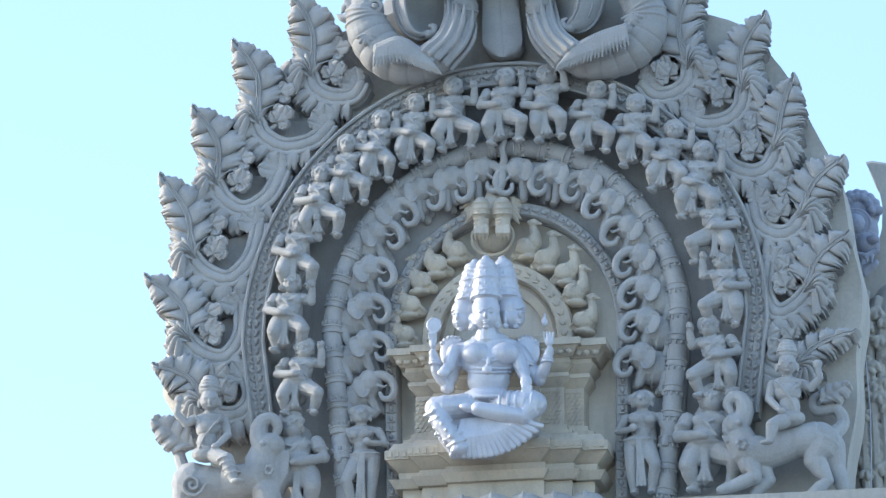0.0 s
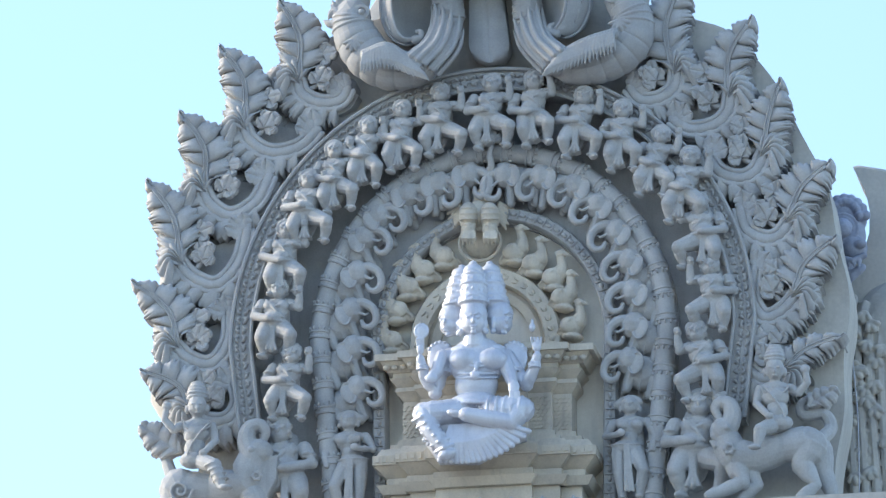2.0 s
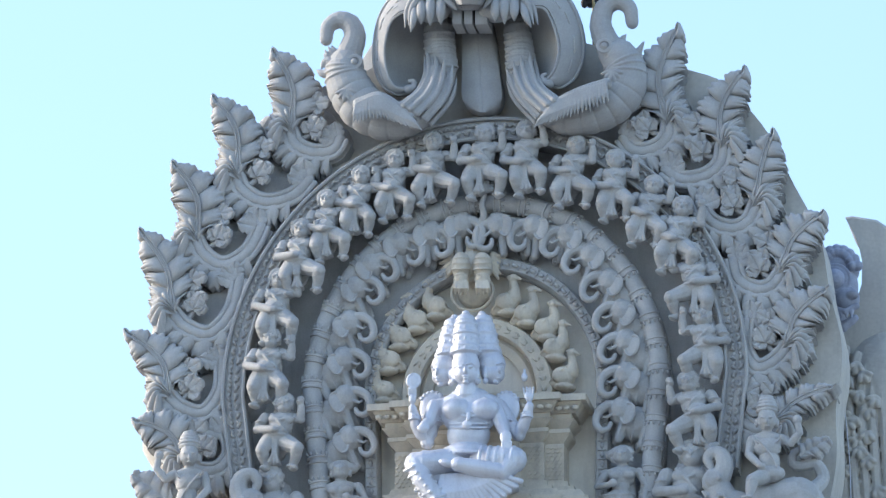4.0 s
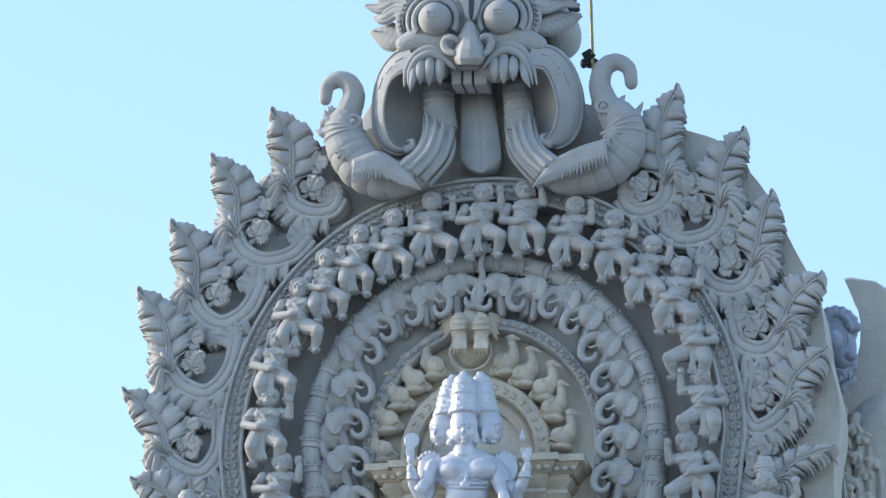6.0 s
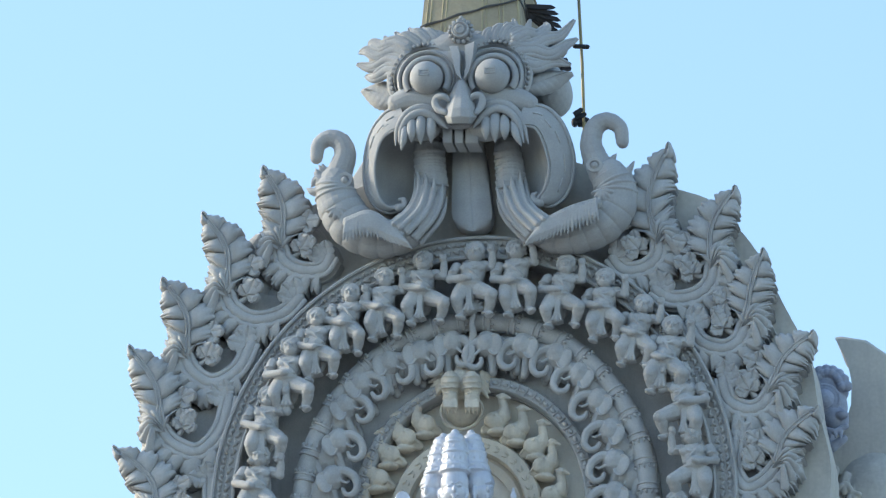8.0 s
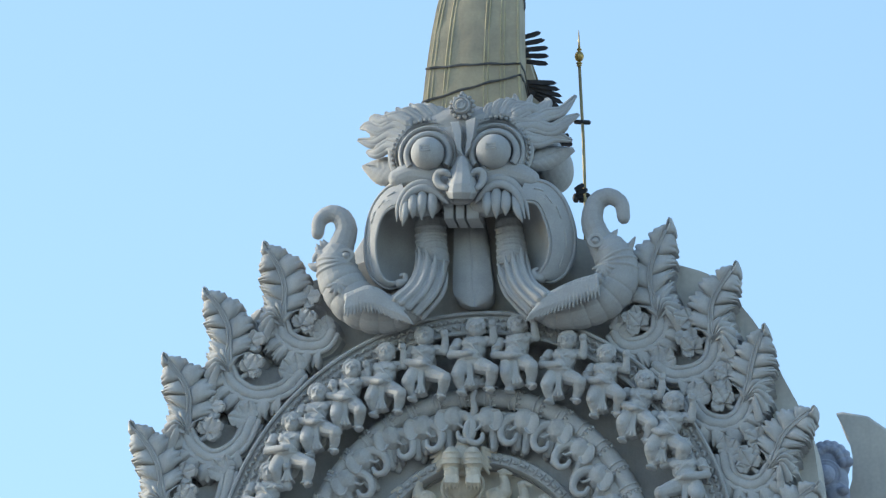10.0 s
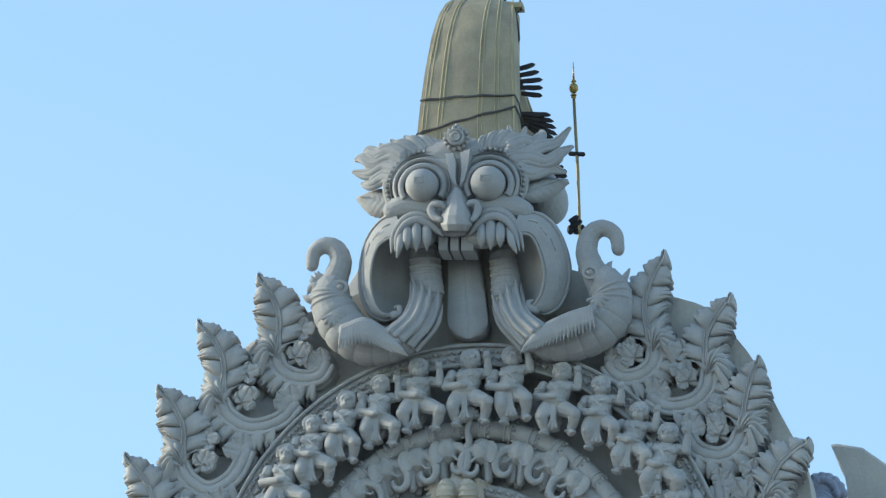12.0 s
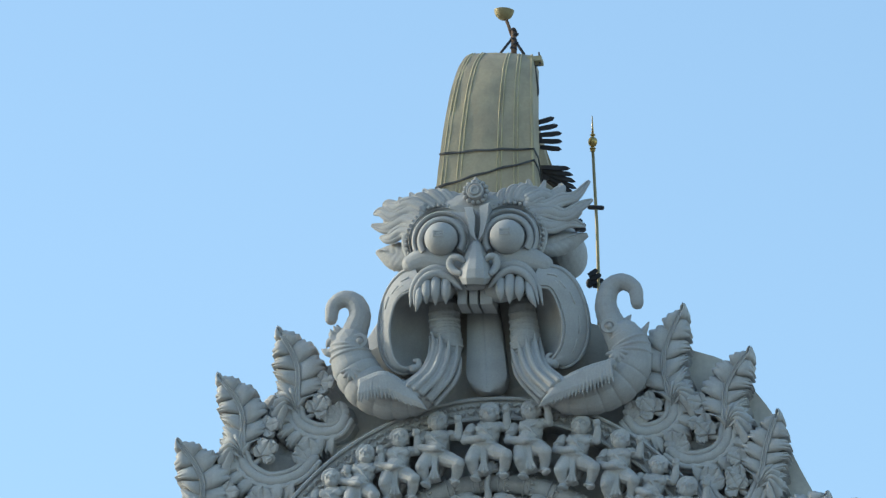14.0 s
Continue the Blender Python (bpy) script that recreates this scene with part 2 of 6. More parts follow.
thing("wall_elephant_band", trough.mesh("wall_elephant_band", STONE, False), ORIGIN, "grey recessed band behind the elephants", "wall", kind="structure")
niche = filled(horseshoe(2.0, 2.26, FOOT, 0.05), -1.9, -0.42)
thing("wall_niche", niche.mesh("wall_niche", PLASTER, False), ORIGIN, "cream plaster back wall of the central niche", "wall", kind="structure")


# ---- arch mouldings ----
def resample(path, step):
    """Points at even steps along a path, with the angle of travel at each."""
    pts, run = [], 0.0
    for (x0, z0), (x1, z1) in zip(path, path[1:]):
        seg = math.hypot(x1 - x0, z1 - z0)
        while run < seg:
            w = run / seg
            pts.append((x0 + (x1 - x0) * w, z0 + (z1 - z0) * w, math.atan2(z1 - z0, x1 - x0)))
            run += step
        run -= seg
    return pts


def pierced_arch():
    """The outer band: a flat strip with raised rims and rows of small petals."""
    path = horseshoe(4.51, 4.78, 1.75, 0.2)
    strip = sweep(path, [(-0.2, -0.5), (0.17, -0.5), (0.17, 0.17), (-0.2, 0.17)])
    band = thing("arch_band", strip.mesh("arch_band", STONE, True, 40), ORIGIN, "grey cement arch band pierced with rows of petals", "arch band")
    for o in (-0.2, 0.17):
        rim = sweep(path, [(o - 0.03, 0.11), (o + 0.03, 0.11), (o + 0.03, 0.25), (o, 0.27), (o - 0.03, 0.25)])
        part("rim", rim.mesh("rim", STONE, True, 40), band)
    petal = Clay()
    for i in range(4):
        w = math.pi / 4 + i * math.pi / 2
        petal.ball((0.06 * math.cos(w), 0, 0.075 * math.sin(w)), (0.052, 0.06, 0.026), (0, -math.degrees(w), 0), 1)
    petal.ball((0.085, 0, 0.05), (0.022, 0.05, 0.035), level=1).ball((0.085, 0, -0.07), (0.022, 0.05, 0.035), level=1)
    me = petal.mesh("petal", STONE)
    for x, z, w in resample(path, 0.17):
        part("petal", me, band, Matrix.Translation((x * K, -0.18 * K, z * K)) @ Matrix.Rotation(-w, 4, "Y") @ Matrix.Diagonal((1.35, 1.4, 1.2, 1)))


def reed_arch():
    """The middle band: a round reed bound with collars."""
    path = horseshoe(3.10, 3.44, 3.3, 0.3)
    core = sweep(path, [(0.15 * math.cos(a), 0.02 + 0.17 * math.sin(a)) for a in np.linspace(0, 2 * math.pi, 10, endpoint=False)])
    core = sweep(path, [(-0.19, -0.5), (0.19, -0.5), (0.19, -0.12), (-0.19, -0.12)], core)
    band = thing("arch_moulding", core.mesh("arch_moulding", STONE, True, 50), ORIGIN, "grey cement reed moulding bound with collars", "arch moulding")
    seg = Clay()
    prof = [(-0.17, 0.175), (-0.1, 0.18), (0.0, 0.185), (0.1, 0.18), (0.17, 0.175)]
    seg.tube([(x, 0, 0) for x, r in prof], [r for x, r in prof], 12, False)
    collar = Clay()
    prof = [(-0.075, 0.17), (-0.07, 0.205), (-0.04, 0.21), (-0.025, 0.19), (0.025, 0.19), (0.04, 0.21), (0.07, 0.205), (0.075, 0.17)]
    collar.tube([(x, 0, 0) for x, r in prof], [r for x, r in prof], 12, False)
    lip = Clay()
    for i in range(5):
        w = -2.7 + i * 0.55
        lip.ball((0.11, 0.185 * math.sin(w), 0.185 * math.cos(w)), (0.05, 0.025, 0.04), (math.degrees(-w), 0, 0), 1)
    a, b, c = seg.mesh("segment", STONE, True, 50), collar.mesh("collar", STONE, True, 50), lip.mesh("bead", STONE)
    for i, (x, z, w) in enumerate(resample(path, 0.235)):
        m = Matrix.Translation((x * K, -0.02 * K, z * K)) @ Matrix.Rotation(-w, 4, "Y")
        part("collar" if i % 2 else "segment", b if i % 2 else a, band, m)
        if i % 2:
            part("bead", c, band, m)


def inner_arch():
    """The band that frames the niche: a flat strip with small raised lozenges."""
    path = horseshoe(2.08, 2.34, 3.3, 0.05)
    strip = sweep(path, [(-0.12, -1.0), (0.12, -1.0), (0.12, -0.10), (0.09, -0.06), (-0.09, -0.06), (-0.12, -0.10)])
    band = thing("arch_band", strip.mesh("niche_band", STONE, True, 40), ORIGIN, "grey cement band with worn lozenges framing the niche", "arch band")
    loz = Clay().ball((0, 0, 0), (0.07, 0.045, 0.045), level=1)
    loz.block((-0.09, -0.03, -0.075), (-0.075, 0.03, 0.075))
    me = loz.mesh("lozenge", STONE)
    for x, z, w in resample(path, 0.17):
        part("lozenge", me, band, Matrix.Translation((x * K, 0.05 * K, z * K)) @ Matrix.Rotation(-w, 4, "Y"))


pierced_arch()
reed_arch()
inner_arch()


# ---- pedestal and the small arch behind the statue ----
def pedestal():
    base = at(-0.1, -0.30, 0.1)
    shrine = thing("pedestal", None, base, "cream cement stepped shrine pedestal behind the seated statue", "pedestal", turn=Matrix.Diagonal((1, 1, 0.93, 1)))

    def tier(name, z0, z1, half, d, flare=0.0, mat=CREAM, steps=((1.0, 0.0), (0.78, 0.14), (0.5, 0.28))):
        clay = Clay()
        for w, p in steps:
            x = half * w
            lo, hi = (x - flare, -(d + p - flare)), (x, -(d + p))
            v = [(-lo[0], lo[1], z0), (lo[0], lo[1], z0), (lo[0], 1.2, z0), (-lo[0], 1.2, z0),
                 (-hi[0], hi[1], z1), (hi[0], hi[1], z1), (hi[0], 1.2, z1), (-hi[0], 1.2, z1)]
            clay.add(v, [(3, 2, 1, 0), (4, 5, 6, 7), (0, 1, 5, 4), (1, 2, 6, 5), (2, 3, 7, 6), (3, 0, 4, 7)])
        return part(name, clay.mesh(name, mat, False), shrine)

    tier("cornice", -0.13, 0.0, 1.95, 0.42)
    tier("cornice", -0.32, -0.13, 1.86, 0.36, 0.12)
    tier("cornice", -0.42, -0.32, 1.66, 0.2)
    tier("capital", -0.60, -0.42, 1.72, 0.22, 0.16)
    tier("capital", -0.68, -0.60, 1.62, 0.16)
    tier("capital", -0.86, -0.68, 1.62, 0.14, 0.14)
    tier("shaft", -1.62, -0.86, 1.50, 0.06)
    tier("plinth", -1.74, -1.62, 1.58, 0.12)
    tier("plinth", -1.86, -1.74, 1.70, 0.2)
    tier("plinth", -2.02, -1.86, 1.84, 0.34, -0.08)
    tier("plinth", -2.20, -2.02, 1.98, 0.46)
    tier("plinth", -2.42, -2.20, 1.96, 0.40, 0.22)
    tier("plinth", -2.58, -2.42, 1.76, 0.26, 0.0)
    tier("plinth", -2.74, -2.58, 1.92, 0.40, 0.1)
    tier("plinth", -3.50, -2.74, 1.70, 0.20)
    petal = Clay().ball((0, 0, 0), (0.33, 0.24, 0.2), level=3).ball((0, -0.08, -0.1), (0.26, 0.22, 0.2)).ball((0, -0.16, 0.05), (0.05, 0.1, 0.16))
    petal = petal.carved("lotus_petal", STONE, 0.014, 3, 0.4)
    for k in range(7):
        part("lotus_petal", petal, shrine, Matrix.Translation(((k - 3) * 0.54 * K, -(0.72 - 0.06 * abs(k - 3)) * K, -3.26 * K)))
    # carved knobs under the cornice and diamond fretwork on the shaft
    knob = Clay().ball((0, 0, 0), (0.07, 0.06, 0.06), level=1).mesh("knob", CREAM)
    for s in (-1, 1):
        for i in range(9):
            x = s * (0.55 + i * 0.15)
            d = 0.36 + (0.28 if abs(x) < 0.93 else 0.14 if abs(x) < 1.45 else 0.0)
            part("knob", knob, shrine, Matrix.Translation((x * K, -(d - 0.03) * K, -0.25 * K)))
    stud = Clay().block((-0.026, -0.02, -0.026), (0.026, 0.02, 0.026)).mesh("stud", CREAM, False)
    tilt = Matrix.Rotation(radians(45), 4, "Y")
    for s in (-1, 1):
        for x0, d in ((1.33, 0.06), (0.95, 0.2)):
            for i in range(4):
                for j in range(9):
                    x = s * (x0 + (i - 1.5) * 0.085 + (0.02 if j % 2 else -0.02))
                    part("stud", stud, shrine, Matrix.Translation((x * K, -(d + 0.005) * K, (-0.94 - j * 0.075) * K)) @ tilt)
    dent = Clay().block((-0.035, -0.03, -0.05), (0.035, 0.03, 0.05)).mesh("dentil", CREAM, False)
    for z, half, d in ((-1.96, 1.8, 0.34), (-2.11, 1.95, 0.46)):
        for i in range(int(half * 2 / 0.13)):
            x = -half + 0.06 + i * 0.13
            p = d + (0.28 if abs(x) < half * 0.5 else 0.14 if abs(x) < half * 0.78 else 0.0)
            part("dentil", dent, shrine, Matrix.Translation((x * K, -p * K, z * K)))


def nimbus():
    """The small arch that stands on the pedestal round the statue's heads."""
    base = at(-0.14, -0.1, -0.2)
    path = horseshoe(1.2, 1.26, 0.34, 0.0)
    strip = sweep(path, [(-0.15, -0.9), (0.16, -0.9), (0.16, 0.02), (0.13, 0.07), (-0.12, 0.07), (-0.15, 0.02)])
    arch = thing("shrine_arch", strip.mesh("shrine_arch", CREAM, True, 40), base, "cream cement round arch with notched leaf marks", "arch")
    inner = sweep(horseshoe(0.93, 0.98, 0.1), [(-0.1, -0.9), (0.13, -0.9), (0.13, -0.12), (0.05, -0.06), (-0.1, -0.1)])
    part("inner_ring", inner.mesh("inner_ring", CREAM, True, 40), arch)
    back = filled(horseshoe(0.95, 1.0, 0.1), -0.8, -0.35)
    part("back_panel", back.mesh("back_panel", CREAM, False), arch)
    mark = Clay().ball((0, 0, 0.035), (0.065, 0.03, 0.025), (0, 20, 0), 1).ball((0, 0, -0.04), (0.065, 0.03, 0.02), (0, -20, 0), 1).mesh("leaf_mark", CREAM)
    for x, z, w in resample(path, 0.19):
        part("leaf_mark", mark, arch, Matrix.Translation((x * K, -0.07 * K, z * K)) @ Matrix.Rotation(-w, 4, "Y"))
    bead = Clay().ball((0, 0, 0), 0.055, level=1).mesh("bead", CREAM)
    for x, z, w in resample(horseshoe(0.78, 0.82, 0.05), 0.2):
        part("bead", bead, arch, Matrix.Translation((x * K, 0.33 * K, z * K)))


pedestal()
nimbus()


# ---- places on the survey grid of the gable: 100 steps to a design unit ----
def spot(x, y, d=0.0):
    return at((x - 895) / 100, (590 - y) / 100, d)


def grid(base, dx=0.0, dy=0.0):
    """A function that gives grid places relative to a thing's base, in design units."""
    return lambda x, y, d=0.0: tuple((spot(x + dx, y + dy, d) - base) / K)


# ---- flame scrolls round the gable ----
def lobe(clay, x, z, ang, size, y, rng, points=3):
    """A small carved leaf: a middle tongue and side tongues that spread from its root."""
    clay.ball((x + math.cos(ang) * size * 0.36, y + 0.02, z + math.sin(ang) * size * 0.36), (size * 0.46, 0.065, size * 0.42), (0, -math.degrees(ang), rng.uniform(-20, 0)))
    for k in range(points):
        off = k - (points - 1) / 2
        w = ang + off * (0.70 if points < 4 else 0.5)
        s = size * (1.0 if off == 0 else 0.9)
        clay.ball((x + math.cos(w) * s * 0.52, y + rng.uniform(-0.02, 0.01), z + math.sin(w) * s * 0.52), (s * 0.34, 0.065, s * 0.20),
                  (0, -math.degrees(w), rng.uniform(-18, 6)), 2)


def bezier(p, n):
    """Points of a smooth curve through p."""
    p = [Vector(q) for q in p]
    p = [2 * p[0] - p[1]] + p + [2 * p[-1] - p[-2]]
    out = []
    for i in range(1, len(p) - 2):
        for k in range(n):
            t = k / n
            out.append(0.5 * (2 * p[i] + (p[i + 1] - p[i - 1]) * t + (2 * p[i - 1] - 5 * p[i] + 4 * p[i + 1] - p[i + 2]) * t * t
                              + (3 * p[i] - p[i - 1] - 3 * p[i + 1] + p[i + 2]) * t ** 3))
    return out + [p[-2]]


def leaf_mesh(name, teeth, ratio, dome, curl, seed):
    """A carved leaf, 1 long towards +x, with toothed edges, a sunk midrib, raised veins and a curled tip."""
    rng = random.Random(seed)
    n, m = 6 * teeth, 9
    verts, faces = [], []
    for i in range(n + 1):
        t = i / n
        scallop = abs(math.sin(math.pi * t * teeth)) ** 0.6
        body = max(0.0, math.sin(math.pi * min(1, 0.06 + 0.94 * t ** 0.85))) ** 0.55
        half = ratio * body * (0.74 + 0.26 * scallop) + 0.02
        for j in range(m):
            q = -1 + 2 * j / (m - 1)
            slant = 0.10 * abs(q) * (1 - t)
            vein = 0.022 * (scallop - 0.6) * (1 - abs(q) ** 4)
            y = -dome * (1 - q * q) - 0.07 * abs(q) + (0.045 if j == m // 2 else 0) - vein - curl * t * t
            verts.append((t + slant, y, half * q))
    k = (n + 1) * m
    verts += [(x, 0.12 - curl * 0.5 * (x * x if x < 1 else 1), z * 0.92) for x, y, z in verts]
    faces = [(i * m + j, i * m + j + 1, (i + 1) * m + j + 1, (i + 1) * m + j) for i in range(n) for j in range(m - 1)]
    faces += [tuple(k + v for v in f[::-1]) for f in faces]
    for i in range(n):
        for j in (0, m - 1):
            faces.append((i * m + j, (i + 1) * m + j, k + (i + 1) * m + j, k + i * m + j))
    for i in (0, n):
        faces += [(i * m + j, i * m + j + 1, k + i * m + j + 1, k + i * m + j) for j in range(m - 1)]
    return Clay().add(verts, faces).mesh(name, STONE, True, 38)


CURL = [leaf_mesh("curled_leaf", 2 + i, 0.48, 0.12, 0.15, i) for i in range(2)]


def acanthus(line, normals, lobes, left, right, shift, deep, thick=0.35, cut=0.46):
    """A carved leaf along line: lobes on its sides lean on towards the tip, with grooves between and small teeth at the rim."""
    n = len(line)
    length = sum((line[i + 1] - line[i]).length for i in range(n - 1))
    cross = [q for q in ([-1, -0.9, -0.76, -0.6, -0.44, -0.28, -0.16, -0.06] if left else []) + [0] + ([0.06, 0.16, 0.28, 0.44, 0.6, 0.76, 0.9, 1] if right else [])]
    rows = []
    for i in range(n):
        t = i / (n - 1)
        run = (line[min(i + 1, n - 1)] - line[max(i - 1, 0)]).normalized()
        row = []
        for q in cross:
            half = (left if q < 0 else right)(t) if q else 0
            u = (lobes * t + (0.35 if q < 0 else 0)) % 1
            round_ = max(0.0, math.sin(math.pi * u ** 0.7)) ** 0.4           # 1 on a lobe, 0 in the notch between two
            tooth = abs(math.sin(math.pi * 3 * u)) ** 0.7
            a = abs(q)
            rim = half * a * (1 - cut * (1 - round_) * a ** 2 - 0.19 * (1 - tooth) * a ** 4)
            lean = shift * length / lobes * a ** 1.2 * (1 - 0.8 * t)
            cup = math.sin(math.pi * min(1.0, 0.08 + 0.95 * a)) ** 0.7
            y = -deep * (0.15 + 0.85 * cup * (0.35 + 0.65 * round_)) + deep * 0.95 * (1 - round_) * min(1, a * 1.3) * (1 - 0.5 * t) + deep * 0.22 * (1 - tooth) * a ** 2.5
            p = line[i] + normals[i] * rim * (1 if q > 0 else -1) + run * lean
            row.append(Vector((p.x, p.y + y, p.z)))
        rows.append(row)
    front = [list(r) for r in zip(*rows)]
    return loft(Clay(), front + [[p + Vector((0, thick, 0)) for p in r] for r in front[::-1]])


def flame(shape, seed, wide=1.0):
    """One scroll: it leaves the arch, dips in a hollow and rises to a leafy tip. Its five points are grid places."""
    rng = random.Random(seed)
    base = spot(*shape[1], 0.05)
    g = grid(base)
    pts = [g(x, y, 0.05) for x, y in shape]
    side = 1 if pts[0][0] > pts[4][0] else -1
    # round out the hollow: three more points between the root, the bottom of the bend and its far side
    p0, p1, p2, p3, p4 = [Vector((x, 0, z)) for x, y, z in pts]
    hub = (p0 + p2) / 2
    away = Vector((p2.z - p0.z, 0, p0.x - p2.x)).normalized()
    away = away if away.dot(p1 - hub) > 0 else -away
    low = p1 * 0.6 + (hub + away * (p1 - hub).length) * 0.4
    m1, m2 = (p0 + low) / 2, (low + p2) / 2
    m1, m2 = m1 + (m1 - hub).normalized() * 0.15, m2 + (m2 - hub).normalized() * 0.10
    line = bezier([p0, m1, low, m2, p2, p3, p4], 48)
    line = line[:192:2] + line[192:]
    n = len(line)
    row = np.array([p[:] for p in line])
    for step in range(60):
        row[1:-1] = row[1:-1] * 0.5 + (row[:-2] + row[2:]) * 0.25
    line = [Vector(p) for p in row]
    # the plume sways: it swells inwards above the fan and turns out again at its tip
    plain = [p.copy() for p in line]
    for i in range(n):
        f = i / (n - 1)
        if f > 0.55:
            t = plain[min(i + 4, n - 1)] - plain[i - 4]
            u = (f - 0.55) / 0.45
            line[i] = plain[i] + Vector((t.z, 0, -t.x)).normalized() * side * 0.11 * math.sin(math.pi * min(1, u * 1.05))
    normals = []
    for i in range(n):
        t = (line[min(i + 5, n - 1)] - line[max(i - 5, 0)]).normalized()
        normals.append(Vector((t.z, 0, -t.x)) * side)        # points into the hollow of the scroll

    # thick body behind the carving
    clay = Clay()
    k0 = int(n * 0.62)
    for lo, hi, wo, wi in ((0, k0, 0.20, 0.16), (int(n * 0.45), n - 4, 0.22, 0.20)):
        ids = range(lo, hi)
        fade = [min(1, (hi - i) / 52 + 0.1) for i in ids]
        outer = [line[i] - normals[i] * wo * w for i, w in zip(ids, fade)]
        inner = [line[i] + normals[i] * wi * w for i, w in zip(ids, fade)]
        loft(clay, [[p + Vector((0, y, 0)) for p in row] for row, y in ((outer, 0.62), (outer, 0.04), (inner, 0.04), (inner, 0.62))])
    mid = line[int(n * 0.42)] + normals[int(n * 0.42)] * 0.34
    clay.ball((mid.x, 0.42, mid.z), (0.50, 0.3, 0.46))
    clay.plate([(line[i].x, line[i].z) for i in range(0, 118, 6)], 0.6, 0.16)
    back = line[int(n * 0.60)] + normals[int(n * 0.60)] * 0.34
    clay.ball((back.x, 0.44, back.z), (0.46, 0.3, 0.46))
    heel = line[int(n * 0.12)] + normals[int(n * 0.12)] * 0.32
    clay.ball((heel.x, 0.46, heel.z), (0.5, 0.32, 0.42))
    heel = line[int(n * 0.14)] - normals[int(n * 0.14)] * 0.30
    clay.ball((heel.x, 0.48, heel.z), (0.5, 0.32, 0.36))
    scroll = thing("flame_scroll", clay.mesh("flame_scroll", STONE, True, 40), base, "grey cement acanthus flame scroll on the gable's edge", "ornament", "flame scrolls round the gable")

    # the plume: one long acanthus leaf over the upper half
    i0 = int(n * 0.50)
    fat = wide * rng.uniform(0.94, 1.06)
    plume_line = [line[i] + Vector((0, -0.06 - 0.14 * (i - i0) / (n - i0), 0)) for i in range(i0, n)]
    grow = lambda t: fat * (0.20 + 0.24 * math.sin(math.pi * min(1, 0.12 + t * 0.86)) ** 0.8) * (1 - t ** 5) + 0.02
    plume = acanthus(plume_line, normals[i0:], 5.3, lambda t: grow(t) * 1.04, lambda t: grow(t) * 1.04, 0.8, 0.15, 0.35, 0.48)
    part("plume", plume.mesh("plume", STONE, True, 50), scroll)
    # the fringe of lobes along the outer edge of the hollow, and a short one under the root
    a, b = int(n * 0.15), int(n * 0.66)
    fringe = acanthus([line[i] + Vector((0, -0.03, 0)) for i in range(a, b)], normals[a:b], 8.0, lambda t: 0.36 + 0.12 * math.sin(math.pi * min(1, 0.10 + 0.75 * t)) ** 0.7, None, 0.6, 0.11, 0.4, 0.36)
    part("fringe", fringe.mesh("fringe", STONE, True, 50), scroll)
    # stem: a broad flat rib between two finer ribs, slender in the plume
    m = int(n * 0.95)
    slim = [1.0 if i / n < 0.5 else max(0.26, 1 - (i / n - 0.5) * 5) for i in range(n)]
    fore = [Vector((0, -0.05 - 0.10 * min(1, max(0, i / n - 0.5) / 0.1) - 0.14 * max(0, i / n - 0.5) / 0.5, 0)) for i in range(n)]
    stem = Clay().tube([line[i] + fore[i] for i in range(m)], [0.10 * slim[i] for i in range(m)], 12, True)
    for s in (-1, 1):
        stem.tube([line[i] + fore[i] + normals[i] * s * 0.125 * slim[i] + Vector((0, -0.03, 0)) for i in range(m)], [0.052 * slim[i] for i in range(m)], 8, True)
    part("stem", stem.mesh("stem", STONE), scroll)

    def leaf(name, kinds, x, z, ang, size, y, roll=0.0, pitch=0.0):
        size *= rng.uniform(0.92, 1.08)
        m4 = Matrix.Translation((x * K, y * K, z * K)) @ Matrix.Rotation(-ang - rng.uniform(-0.12, 0.12), 4, "Y") @ Matrix.Rotation(pitch, 4, "Z") @ Matrix.Rotation(roll, 4, "X")
        part(name, kinds[rng.randrange(2)], scroll, m4 @ Matrix.Diagonal((size, size * 1.5, size, 1)))

    # the fan of ribs that wraps the stem half way up and droops over the outer edge
    i = int(n * 0.53)
    t = (line[i + 4] - line[i - 4]).normalized()
    r = line[i] - t * 0.16 + normals[i] * 0.06
    out = -normals[i]
    rows = []
    for j in range(31):
        u = j / 30                                           # from along the stem to drooping outwards
        a = radians(8 + 108 * u)
        rib = abs(math.sin(math.pi * 5 * u)) ** 0.6
        fan = t * math.cos(a) + out * math.sin(a)
        reach = 0.50 - 0.10 * abs(u - 0.6) - 0.09 * (1 - rib)
        path = bezier([(r.x, -0.12, r.z), tuple(r + t * 0.20 + out * (0.02 + 0.15 * u) + Vector((0, -0.22, 0))),
                       tuple(r + t * 0.19 + fan * reach * 0.55 + Vector((0, -0.29, 0))),
                       tuple(r + t * (0.15 - 0.10 * u) + fan * reach - t * 0.10 * u + Vector((0, -0.17, 0)))], 5)
        rows.append([p + Vector((0, 0.055 * (1 - rib) * min(1, k / 4), 0)) for k, p in enumerate(path)])
    part("fan_leaf", loft(Clay(), rows + [[p + Vector((0, 0.12, 0)) for p in q] for q in rows[::-1]]).mesh("fan_leaf", STONE, True, 50), scroll)
